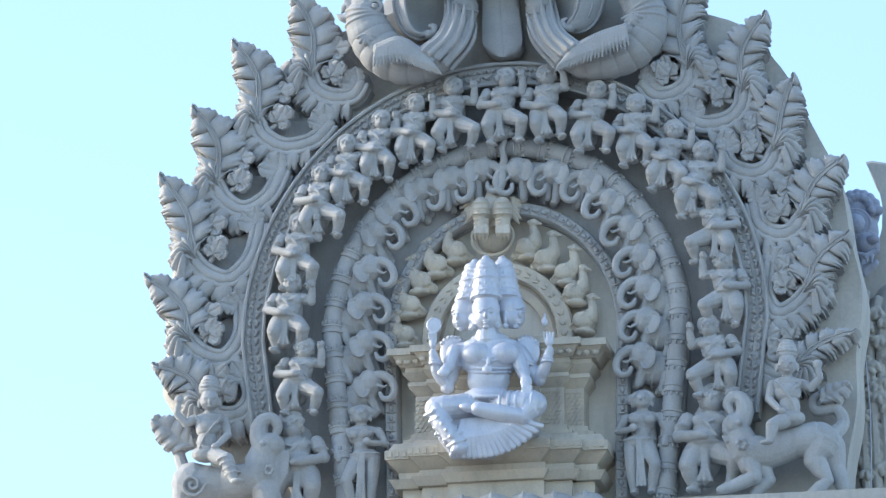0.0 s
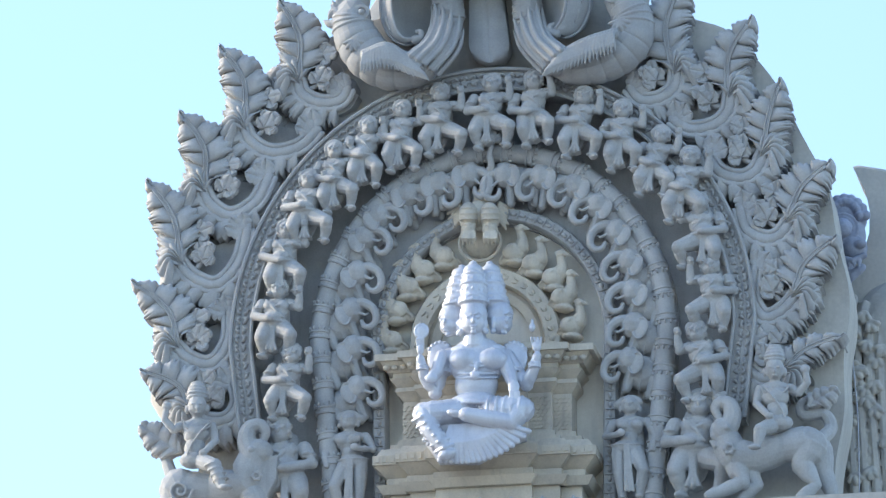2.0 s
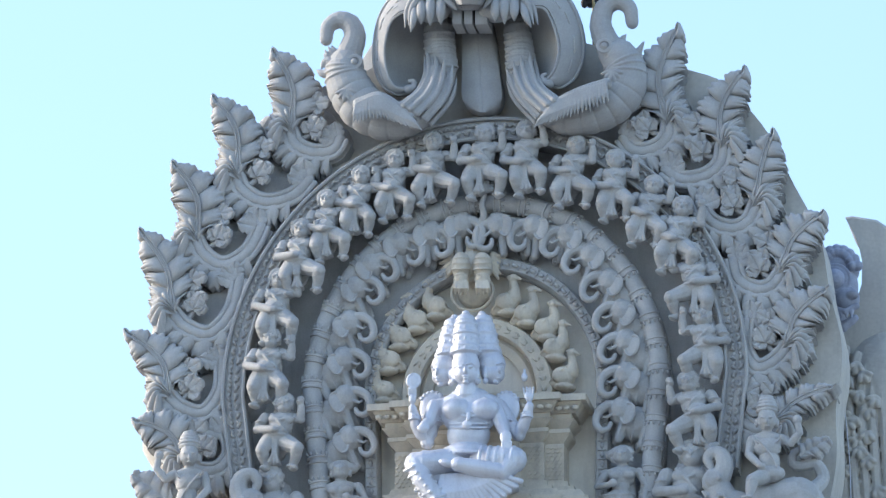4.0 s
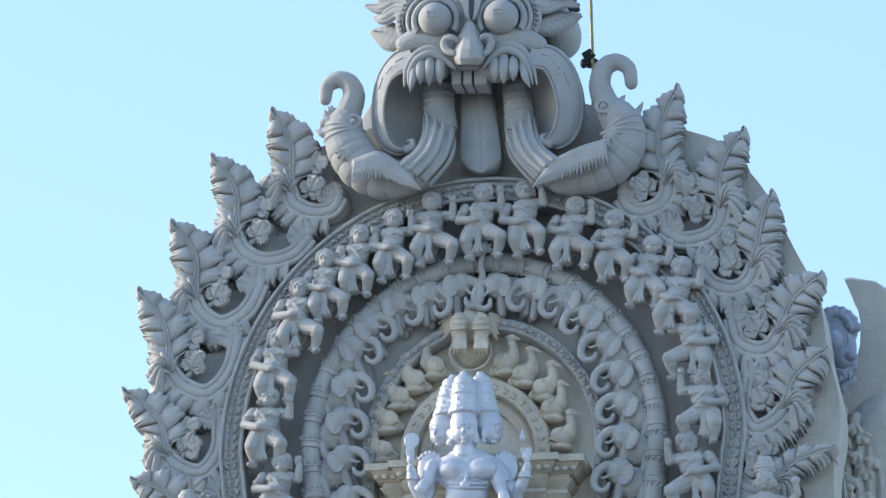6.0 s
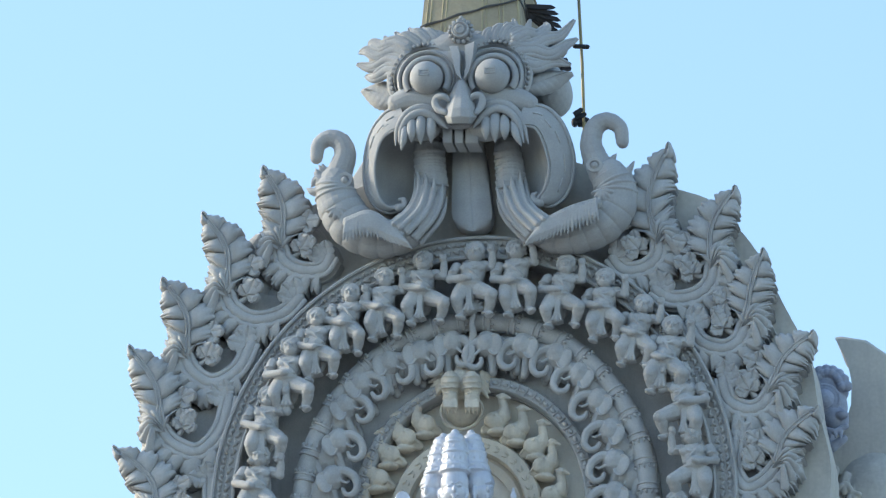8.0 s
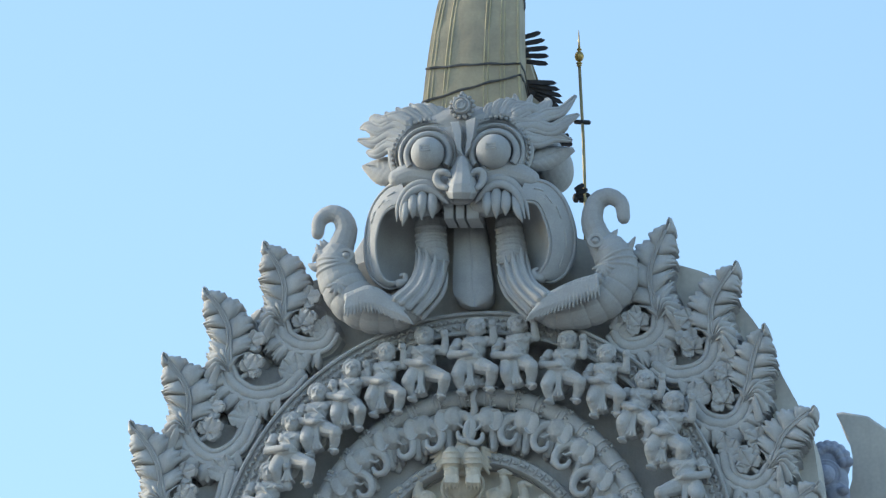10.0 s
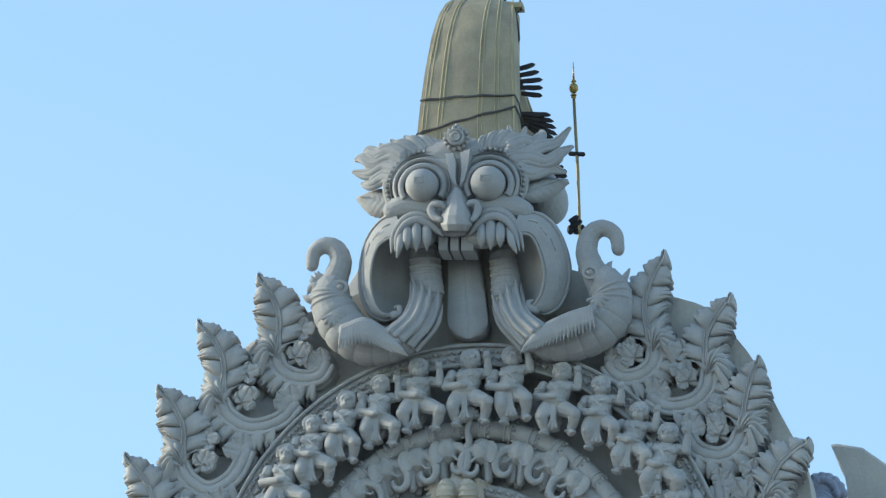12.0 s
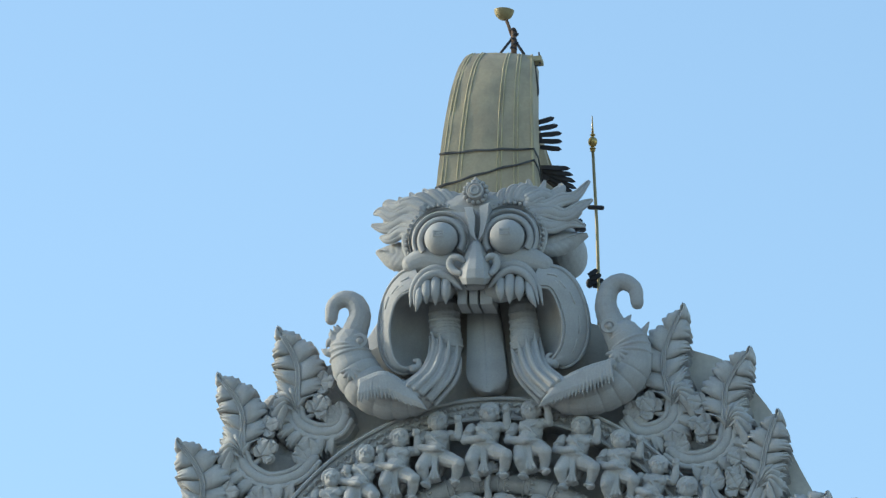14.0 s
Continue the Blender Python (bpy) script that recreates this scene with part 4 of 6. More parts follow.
    c.add([g(*q) for q in ((790, 745, 1.3), (935, 730, 1.3), (955, 762, 1.25), (870, 805, 1.25), (800, 808, 1.25), (775, 770, 1.25),
                           (790, 740, 0.6), (935, 730, 0.6), (955, 775, 0.6), (870, 815, 0.6), (800, 815, 0.6), (775, 780, 0.6))],
          [(0, 1, 2, 3, 4, 5), (11, 10, 9, 8, 7, 6)] + [(i, i + 6, (i + 1) % 6 + 6, (i + 1) % 6) for i in range(6)])
    thing("deity_statue", c.carved("deity_statue", SILVER, 0.0125, 2, 0.4), base, "silver-painted seated statue with four crowned heads, on a cream pedestal", "statue")


seated_statue()


# ---- the beast with claws over the small arch, and the raised trunk above it ----
def crest():
    base = spot(878, 420, -0.1)
    g = grid(base)
    c = Clay()
    c.add([g(*q) for q in ((864, 326, 0.1), (888, 326, 0.1), (896, 400, 0.1), (850, 400, 0.1), (864, 326, -0.8), (888, 326, -0.8), (896, 400, -0.8), (850, 400, -0.8))],
          [(0, 1, 2, 3), (7, 6, 5, 4), (0, 4, 5, 1), (1, 5, 6, 2), (2, 6, 7, 3), (3, 7, 4, 0)])
    for e in (-1, 1):
        x = 871 + e * 19
        c.ball(g(x, 374, 0.17), (0.175, 0.25, 0.26), level=3)
        for k in range(4):
            q = g(x, 360 + k * 10, 0.20)
            w0 = 0.165 * math.sqrt(max(0.1, 1 - ((k - 1.4) / 2.7) ** 2))
            c.tube([(q[0] + w0 * math.cos(w), q[1] - 0.225 * math.sin(w), q[2] - 0.05 * math.sin(w)) for w in np.linspace(0.15, math.pi - 0.15, 12)], 0.016, 5)
        c.ball(g(x, 398, 0.25), (0.145, 0.18, 0.13))
        for k in range(4):
            c.tube([g(x - 9 + k * 6, 402, 0.36), g(x - 10 + k * 6.6, 413, 0.44), g(x - 10 + k * 6.6, 425, 0.34)], [0.045, 0.04, 0.012], 6)
        c.ball(g(x + e * 20, 372, -0.08), (0.10, 0.08, 0.20), (0, e * 20, 0))
        for k in range(5):
            c.tube([g(x + e * 16, 352 + 7 * k, 0.0), g(x + e * (40 - 3 * k), 360 + 9 * k, -0.1)], [0.06, 0.03], 6)
    for k in range(5):
        c.ball(g(864 + k * 6, 333, 0.12), 0.05, level=1)
    c.ball(g(872, 372, 0.0), (0.27, 0.24, 0.28))
    c.tube([(lambda q: (q[0] + 0.37 * math.cos(w), q[1], q[2] + 0.34 * math.sin(w)))(g(872, 420, -0.12)) for w in np.linspace(2.6, 6.8, 18)], 0.035, 8)
    c.ball(g(876, 420, -0.35), (0.33, 0.15, 0.3))
    thing("claw_figure", c.carved("claw_figure", CREAM, 0.012, 3, 0.5), base, "worn cream cement beast with two clawed feet over the small arch", "statue")
    base = spot(890, 260, 0.1)
    g = grid(base)
    c = Clay()
    c.tube(bezier([g(884, 298, 0.1), g(892, 285, 0.2), g(889, 265, 0.26), g(893, 250, 0.28)], 5), [0.075 - 0.0018 * i for i in range(16)], 8)
    for k in range(7):
        w = math.pi * (0.02 + 0.16 * k)
        c.ball(g(892 + 13 * math.cos(w), 240 - 11 * math.sin(w), 0.25), (0.10, 0.08, 0.05), (0, -math.degrees(w), 0))
    c.ball(g(892, 236, 0.28), (0.12, 0.1, 0.12))
    c.ball(g(892, 222, 0.25), (0.06, 0.05, 0.08))
    thing("lotus_finial", c.carved("lotus_finial", STONE, 0.011, 1, 0.4), base, "grey cement trunk raising a small lotus bud", "ornament")


crest()


# ---- standing attendants, beasts and riders at the gable's feet ----
def attendant(x, y, size, s):
    """A slender standing figure in a hip-shot pose, one hand at the breast."""
    c = Clay()
    c.ball((0, -0.06, 1.45), (0.115, 0.125, 0.145))
    c.ball((0, -0.10, 1.39), (0.08, 0.085, 0.07))
    for i in range(13):
        w = math.pi * i / 12
        c.ball((0.125 * math.cos(w), -0.05, 1.50 + 0.09 * math.sin(w)), 0.04, level=1)
    c.ball((s * 0.13, 0.02, 1.50), (0.09, 0.09, 0.09))
    c.ball((0, -0.185, 1.445), (0.02, 0.03, 0.04), level=1)
    c.ball((0, -0.17, 1.395), (0.04, 0.02, 0.016), level=1)
    for e in (-1, 1):
        c.ball((e * 0.045, -0.17, 1.475), (0.03, 0.018, 0.016), level=1)
        c.ball((e * 0.12, -0.05, 1.40), (0.03, 0.04, 0.06), level=1)
    c.limb((0, -0.04, 1.36, 0.06), (0, -0.02, 1.27, 0.08))
    c.ball((0, -0.02, 1.21), (0.215, 0.12, 0.10))
    c.ball((0, -0.03, 1.12), (0.165, 0.12, 0.14))
    for e in (-1, 1):
        c.ball((e * 0.085, -0.12, 1.14), (0.085, 0.075, 0.08))
    c.ball((s * 0.02, -0.03, 0.97), (0.12, 0.105, 0.14))
    c.ball((s * 0.05, -0.03, 0.81), (0.20, 0.15, 0.13))
    c.tube([(s * 0.05 + 0.2 * math.cos(w), -0.03 + 0.155 * math.sin(w), 0.86 + 0.03 * math.sin(w)) for w in np.linspace(0, 2 * math.pi, 16)], 0.014, 6)
    c.limb((s * 0.21, 0, 1.22, 0.065), (s * 0.31, -0.04, 1.0, 0.055), (s * 0.12, -0.19, 0.98, 0.042))
    c.limb((-s * 0.21, 0, 1.22, 0.065), (-s * 0.31, -0.02, 0.98, 0.055), (-s * 0.28, -0.08, 0.76, 0.042))
    c.ball((s * 0.10, -0.20, 1.0), (0.06, 0.05, 0.065))
    c.limb((s * 0.14, -0.03, 0.76, 0.11), (s * 0.14, -0.05, 0.40, 0.08), (s * 0.11, -0.02, 0.06, 0.055))
    c.limb((-s * 0.05, -0.03, 0.76, 0.11), (-s * 0.17, -0.14, 0.42, 0.08), (-s * 0.10, -0.02, 0.06, 0.06))
    for e in (-1, 1):
        c.ball((e * 0.11, -0.08, 0.03), (0.055, 0.1, 0.04))
    for k in (-1, 0, 1):
        c.tube([(s * 0.04 + k * 0.02, -0.17, 0.82), (s * 0.02 + k * 0.035, -0.15, 0.45), (s * 0.01 + k * 0.05, -0.12, 0.12)], 0.022, 6)
    c.ball((0, 0.12, 0.8), (0.17, 0.14, 0.6))
    me = c.carved("standing_attendant", STONE, 0.012, 1, 0.4)
    thing("standing_attendant", me, spot(x, y, 0.1) - Vector((0, 0, 1.45 * size * K)), "grey cement standing female attendant beside the reed moulding", "statue", "attendants", turn=Matrix.Diagonal((size * 1.18, size * 1.1, size, 1)))


attendant(640, 738, 1.18, 1)
attendant(1138, 712, 1.18, -1)


def rider(left):
    """A crowned rider, in grid places."""
    if left:
        hx, hy, s, d = 371, 708, -1, 0.55
    else:
        hx, hy, s, d = 1393, 645, 1, 0.55
    base = spot(hx, hy + 100, d)
    g = grid(base)
    c = Clay()

    def L(*joints):
        c.limb(*[(*g(hx + s * x, hy + y, d + q), r) for x, y, q, r in joints])

    def B(x, y, q, r):
        c.ball(g(hx + s * x, hy + y, d + q), r)

    B(0, 0, 0.1, (0.17, 0.18, 0.205))
    B(0, 3, 0.28, (0.03, 0.04, 0.05))
    B(0, 11, 0.25, (0.055, 0.03, 0.022))
    for e in (-1, 1):
        B(e * 8, -4, 0.26, (0.04, 0.02, 0.022))
        B(e * 18, 6, 0.05, (0.04, 0.06, 0.09))
    for k, r in enumerate((0.20, 0.21, 0.19, 0.17, 0.13)):
        B(0, -14 - k * 6, 0.05, (r, r, 0.055))
    L((0, 16, 0.05, 0.08), (0, 28, 0.0, 0.1))
    B(0, 36, 0, (0.29, 0.17, 0.15))
    B(2, 50, 0.05, (0.24, 0.18, 0.2))
    B(4, 76, 0.05, (0.20, 0.17, 0.22))
    B(6, 96, 0.05, (0.27, 0.2, 0.16))
    L((26, 34, 0, 0.09), (42, 42, 0.05, 0.075), (58, 24, 0.12, 0.065), (55, 8, 0.15, 0.055))
    B(54, 0, 0.16, (0.09, 0.07, 0.09))
    L((-26, 36, 0, 0.09), (-32, 62, 0.08, 0.075), (-14, 80, 0.25, 0.055))
    B(-10, 82, 0.28, (0.08, 0.06, 0.06))
    if left:
        L((-8, 98, 0.15, 0.14), (-30, 105, 0.35, 0.13), (-42, 140, 0.4, 0.085))
        B(-50, 144, 0.45, (0.13, 0.1, 0.06))
        for k in range(4):
            p = g(hx + 26 + 5 * k, hy + 104 + 9 * k, d + 0.36)
            c.tube([(p[0] + 0.13 * math.cos(w), p[1] + 0.12 * math.sin(w), p[2] + 0.03 * math.cos(w)) for w in np.linspace(0, 2 * math.pi, 12)], 0.02, 5)
    else:
        L((-6, 100, 0.15, 0.14), (-26, 108, 0.35, 0.12), (-30, 132, 0.4, 0.075))
        B(-36, 138, 0.45, (0.12, 0.09, 0.05))
    c.tube([g(hx + s * x, hy + y, d + 0.24) for x, y in ((-20, 30), (-4, 48), (10, 66), (18, 84))], 0.022, 6)
    for q in (0.18, 0.14):
        c.tube([g(hx + s * 24 * math.cos(w), hy + 28 + 16 * math.sin(w), d + q) for w in np.linspace(0, math.pi, 10)], 0.02, 6)
    me = c.carved("rider_figure", STONE, 0.013, 2, 0.4)
    thing("rider_figure", me, base, "grey cement crowned rider with one arm raised, on a trunked beast", "statue", "riders")


def beast(left):
    base = spot(420, 860, 0.3) if left else spot(1390, 850, 0.3)
    g = grid(base)
    c = Clay()

    def L(*joints):
        c.limb(*[(*g(x, y, d), r) for x, y, d, r in joints])

    if left:
        L((345, 860, 0.3, 0.38), (400, 860, 0.35, 0.30), (455, 845, 0.45, 0.32), (470, 800, 0.5, 0.27))
        c.ball(g(340, 858, 0.4), (0.38, 0.3, 0.42))
        c.tube([g(340 + (22 - 1.1 * k) * math.cos(k * 0.6), 858 + (22 - 1.1 * k) * math.sin(k * 0.6), 0.72) for k in range(18)], 0.035, 6)
        c.ball(g(478, 790, 0.55), (0.28, 0.25, 0.24))
        c.tube(bezier([g(470, 800, 0.6), g(458, 770, 0.6), g(464, 748, 0.6), g(482, 742, 0.6), g(492, 756, 0.6), g(486, 772, 0.6)], 5), [0.2 - 0.0055 * i for i in range(26)], 10)
        c.plate([(lambda q: (q[0], q[2]))(g(x, y, 0.5)) for x, y in ((480, 800), (515, 798), (512, 840), (495, 872), (470, 860))], g(0, 0, 0.2)[1], g(0, 0, 0.6)[1], 0.03)
        c.ball(g(466, 785, 0.78), 0.06)
        for k in range(6):
            w = k * math.pi / 3
            c.ball(g(476 + 7 * math.cos(w), 832 + 7 * math.sin(w), 0.8), 0.045, level=1)
        L((330, 870, 0.4, 0.25), (325, 920, 0.4, 0.18), (335, 960, 0.4, 0.14))
        L((470, 870, 0.5, 0.25), (490, 920, 0.5, 0.18), (480, 960, 0.5, 0.14))
        c.tube(bezier([g(325, 830, 0.2), g(318, 800, 0.1), g(340, 785, 0.1), g(350, 770, 0.1), g(330, 760, 0.1)], 5), [0.12 - 0.003 * i for i in range(21)], 8)
        tail = ((346, 792), (328, 782), (302, 764), (272, 742))
    else:
        L((1318, 800, 0.5, 0.30), (1360, 802, 0.45, 0.28), (1405, 785, 0.4, 0.27), (1450, 775, 0.4, 0.30))
        L((1318, 800, 0.5, 0.29), (1306, 765, 0.55, 0.24))
        c.ball(g(1302, 755, 0.58), (0.25, 0.25, 0.24))
        c.tube(bezier([g(1305, 760, 0.6), g(1318, 730, 0.6), g(1312, 708, 0.6), g(1296, 704, 0.6), g(1288, 716, 0.6), g(1294, 730, 0.6)], 5), [0.19 - 0.005 * i for i in range(26)], 10)
        c.tube([g(1292, 768, 0.65), g(1283, 762, 0.7), g(1280, 752, 0.7)], [0.09, 0.06, 0.02], 6)
        c.tube([g(1298, 778, 0.65), g(1286, 780, 0.7), g(1278, 772, 0.7)], [0.1, 0.07, 0.02], 6)
        c.ball(g(1308, 748, 0.8), 0.055)
        for k in range(6):
            w = k * math.pi / 3
            c.ball(g(1312 + 8 * math.cos(w), 786 + 8 * math.sin(w), 0.82), 0.045, level=1)
        L((1325, 818, 0.55, 0.20), (1335, 845, 0.65, 0.14), (1296, 862, 0.7, 0.11), (1276, 868, 0.75, 0.09))
        L((1345, 825, 0.4, 0.18), (1360, 850, 0.45, 0.13), (1335, 874, 0.5, 0.1))
        L((1458, 780, 0.4, 0.30), (1442, 815, 0.45, 0.20), (1465, 850, 0.45, 0.11), (1440, 874, 0.5, 0.12))
        L((1470, 790, 0.2, 0.26), (1480, 830, 0.2, 0.17), (1494, 866, 0.2, 0.12))
        c.tube(bezier([g(1474, 770, 0.25), g(1492, 750, 0.1), g(1480, 725, 0.1), g(1444, 728, 0.1), g(1440, 706, 0.1), g(1470, 692, 0.1), g(1500, 684, 0.1)], 5),
               [0.14 - 0.003 * i for i in range(31)], 8)
        tail = ((1452, 716), (1462, 704), (1480, 694), (1504, 680))
    way = bezier([g(x, y, 0.22) for x, y in tail], 30)
    across = []
    for i in range(len(way)):
        t = (way[min(i + 1, len(way) - 1)] - way[max(i - 1, 0)]).normalized()
        across.append(Vector((t.z, 0, -t.x)))
    spread = 0.34 if left else 0.22
    leaf = acanthus(way, across, 4.4, lambda t: spread * math.sin(math.pi * (0.12 + 0.84 * t)) ** 0.7, lambda t: spread * math.sin(math.pi * (0.12 + 0.84 * t)) ** 0.7, 0.8, 0.11, 0.2)
    c.add(np.concatenate(leaf.v), leaf.f)
    me = c.carved("beast_figure", STONE, 0.013, 4, 0.5)
    thing("beast_figure", me, base, "grey cement crouching beast with a raised elephant trunk", "statue", "beasts")


for flag in (True, False):
    beast(flag)
    rider(flag)


# ---- the great mask on the gable's top ----
def ring(clay, centre, rx, rz, tube_r, a0, a1, n=20, dip=0.0, sides=8):
    """A bent rod round centre in the gable's plane, from angle a0 to a1."""
    clay.tube([(centre[0] + rx * math.cos(w), centre[1] + dip * abs(math.cos(w)), centre[2] + rz * math.sin(w)) for w in np.linspace(a0, a1, n)], tube_r, sides)


def great_mask():
    base = spot(868, -60, 0.3)
    g = grid(base, 57, -529)
    fine = dict(voxel=0.013, smooth=2, factor=0.4)
    skull = Clay()
    skull.ball(g(813, 372, 0.1), (1.30, 0.85, 0.95), level=3)
    skull.ball(g(838, 372, -1.0), (1.62, 0.85, 0.72), level=3)
    skull.ball(g(826, 496, -0.7), (0.75, 0.4, 1.2), level=3)
    skull.ball(g(814, 430, 0.2), (0.55, 0.65, 0.42), level=3)
    skull.ball(g(813, 318, 0.3), (0.95, 0.6, 0.42), level=3)
    for x, y in ((750, 359), (867, 355)):
        skull.ball(g(x, y, 0.62), (0.58, 0.3, 0.56), level=3)
    for way in (((700, 405), (722, 398), (745, 399), (768, 405), (785, 418)), ((838, 414), (858, 402), (882, 396), (906, 398), (930, 405))):
        skull.tube(bezier([g(x, y, 0.78) for x, y in way], 5), [0.17 + 0.10 * math.sin(math.pi * (0.1 + 0.8 * i / 20)) for i in range(21)], 16)
    skull.ball(g(688, 325, 0.25), (0.42, 0.22, 0.32), level=3).ball(g(948, 308, 0.2), (0.55, 0.2, 0.32), level=3).ball(g(972, 384, -0.35), (0.37, 0.75, 0.42), level=3)
    mask = thing("mask", skull.carved("mask", FACE, **fine), base, "pale grey cement demon mask with bulging eyes and long tongue", "mask")

    def put(name, clay, label="", mat=FACE, parent=mask, raw=False):
        me = clay.mesh(name, mat, True, 60) if raw else clay.carved(name, mat, **fine)
        return part(name, me, parent, None, label)

    # eyes, each in stepped lids under a beaded brow
    for e, x, y, r in ((-1, 750, 359, 0.30), (1, 867, 355, 0.315)):
        p = g(x, y, 1.10)
        eye = put("eyeball", Clay().ball(p, (r, 0.30, r), level=3), raw=True)
        mark = Clay()
        for dx, dz, sx, sz in ((0, 0.045, 0.09, 0.012), (0, -0.045, 0.09, 0.012), (-0.085, 0, 0.012, 0.05), (0.085, 0, 0.012, 0.05), (0.02, 0.0, 0.05, 0.012)):
            mark.block((p[0] + dx - sx, p[1] - 0.305, p[2] + dz - sz), (p[0] + dx + sx, p[1] - 0.26, p[2] + dz + sz))
        part("pupil_mark", mark.mesh("pupil_mark", STONE, False), eye, None, "small incised pupil mark")
        for r0, r1, d in ((0.03, 0.145, 1.06), (0.165, 0.245, 0.94), (0.265, 0.30, 0.84)):
            q = g(x, y, d)
            path = [(q[0] + r * math.cos(w), q[2] + r * math.sin(w)) for w in np.linspace(math.pi + 0.6, -0.6, 34)]
            lid = sweep(path, [(r0, -q[1] - 0.5), (r0, -q[1] - 0.03), (r0 + 0.02, -q[1] + 0.01), ((r0 + r1) / 2, -q[1] + 0.02), (r1 - 0.02, -q[1] - 0.01), (r1, -q[1] - 0.05), (r1, -q[1] - 0.5)])
            put("eyelid", lid, raw=True)
        brow = Clay()
        for k in range(30):
            w = -0.55 + (math.pi + 1.1) * k / 29
            q = g(x, y, 0.80)
            brow.ball((q[0] + (r + 0.335) * math.cos(w), q[1], q[2] + (r + 0.335) * math.sin(w)), (0.038, 0.05, 0.038), level=1)
        ring(brow, g(x, y, 0.70), r + 0.36, r + 0.36, 0.06, -0.5, math.pi + 0.5, 26)
        put("brow", brow, raw=True)
    # nose: a faceted wedge with hooked nostrils
    rows = []
    for x, y, half, top, d in ((812, 358, 5, 3, 1.05), (812, 372, 13, 8, 1.22), (812, 392, 21, 12, 1.36), (811, 412, 26, 15, 1.46), (811, 428, 28, 17, 1.46), (810, 440, 22, 14, 1.36)):
        rows.append([g(x - half * 1.05, y, 0.7), g(x - half, y, d - 0.26), g(x - top, y, d - 0.03), g(x, y - 1, d), g(x + top, y, d - 0.03), g(x + half, y, d - 0.26), g(x + half * 1.05, y, 0.7)])
    nose = loft(Clay(), [list(r) for r in zip(*rows)])
    put("nose", nose)
    for e, way in ((-1, ((784, 420), (773, 416), (766, 405), (770, 394), (781, 392), (790, 398))), (1, ((838, 420), (844, 414), (849, 402), (845, 391), (836, 390), (829, 396)))):
        wing = Clay().tube(bezier([g(x, y, d) for (x, y), d in zip(way, (1.25, 1.2, 1.18, 1.2, 1.25, 1.22))], 5), [0.035 + 0.04 * math.sin(math.pi * (0.15 + 0.75 * i / 25)) for i in range(26)], 10)
        put("nostril", wing)
    mark = Clay()
    for way in (((789, 300), (804, 299), (809, 315), (808, 345), (812, 362), (802, 352)), ((816, 298), (834, 291), (831, 320), (824, 348), (815, 362), (818, 330))):
        mark.plate([(lambda q: (q[0], q[2]))(g(x, y, 1.2)) for x, y in way], g(0, 0, 0.6)[1], g(0, 0, 1.14)[1], 0.03)
    put("forehead_mark", mark, raw=True)
    rosette = Clay()
    p = g(811, 276, 0.95)
    rosette.ball(p, (0.17, 0.12, 0.17))
    for k in range(14):
        w = 2 * math.pi * k / 14
        rosette.ball((p[0] + 0.20 * math.cos(w), p[1], p[2] + 0.20 * math.sin(w)), (0.05, 0.06, 0.05), level=1)
    for r in (0.07, 0.14):
        ring(rosette, (p[0], p[1] - 0.11, p[2]), r, r, 0.02, 0, 6.28, 18)
    rosette.ball((p[0], p[1], p[2] + 0.24), (0.04, 0.05, 0.06), level=1)
    put("rosette", rosette, raw=True)
    # flames of hair over the brows: short hooked tufts on top, long wavy locks to the side
    LOCKS = (((716, 320), (694, 312), (668, 322), (646, 313), (632, 316)), ((706, 334), (682, 329), (656, 342), (628, 337)), ((703, 350), (682, 347), (660, 360), (643, 358)),
             ((716, 308), (694, 299), (672, 306), (655, 300), (650, 308)), ((905, 300), (935, 304), (962, 291), (988, 284), (1012, 257)),
             ((912, 314), (940, 311), (970, 318), (996, 302), (1017, 290)), ((915, 330), (945, 338), (975, 330), (1004, 336)), ((908, 292), (928, 282), (946, 286), (962, 272), (961, 262)))
    TUFTS = (((722, 306), (702, 295), (684, 297), (676, 287)), ((736, 300), (716, 287), (704, 289), (695, 279)), ((752, 296), (736, 281), (726, 281), (719, 272)),
             ((770, 295), (756, 281), (748, 279), (744, 271)), ((786, 300), (773, 286), (766, 283), (762, 276)), ((797, 312), (790, 297), (783, 291), (778, 283)),
             ((842, 303), (846, 288), (853, 284), (854, 276)), ((856, 296), (860, 280), (869, 276), (872, 267)), ((870, 291), (877, 273), (888, 270), (892, 260)),
             ((884, 289), (895, 271), (906, 270), (904, 254)), ((896, 291), (910, 275), (926, 276), (934, 256)))
    for ways, fat, d0, d1 in ((LOCKS, 0.125, 0.72, 0.40), (TUFTS, 0.088, 0.72, 0.62)):
        for way in ways:
            m = len(way)
            line = bezier([g(x, y, d0 + (d1 - d0) * i / (m - 1)) for i, (x, y) in enumerate(way)], 6)
            n = len(line)
            hair = Clay()
            for o, t in ((0, 1.0), (0.72, 0.5), (-0.72, 0.5)):
                pts, rad = [], []
                for i in range(n):
                    t2 = (line[min(i + 1, n - 1)] - line[max(i - 1, 0)]).normalized()
                    w = fat * (1 - 0.78 * (i / (n - 1)) ** 3.5)
                    pts.append(line[i] + Vector((-t2.z, 0, t2.x)) * o * w + Vector((0, -0.35 * fat if o else 0, 0)))
                    rad.append(w * t)
                hair.tube(pts, rad, 8)
            put("hair_lock", hair, raw=True)
    put("hair_curl", Clay().ball(g(661, 304, 0.5), (0.11, 0.1, 0.10)).ball(g(652, 299, 0.45), (0.06, 0.06, 0.06)), raw=True)
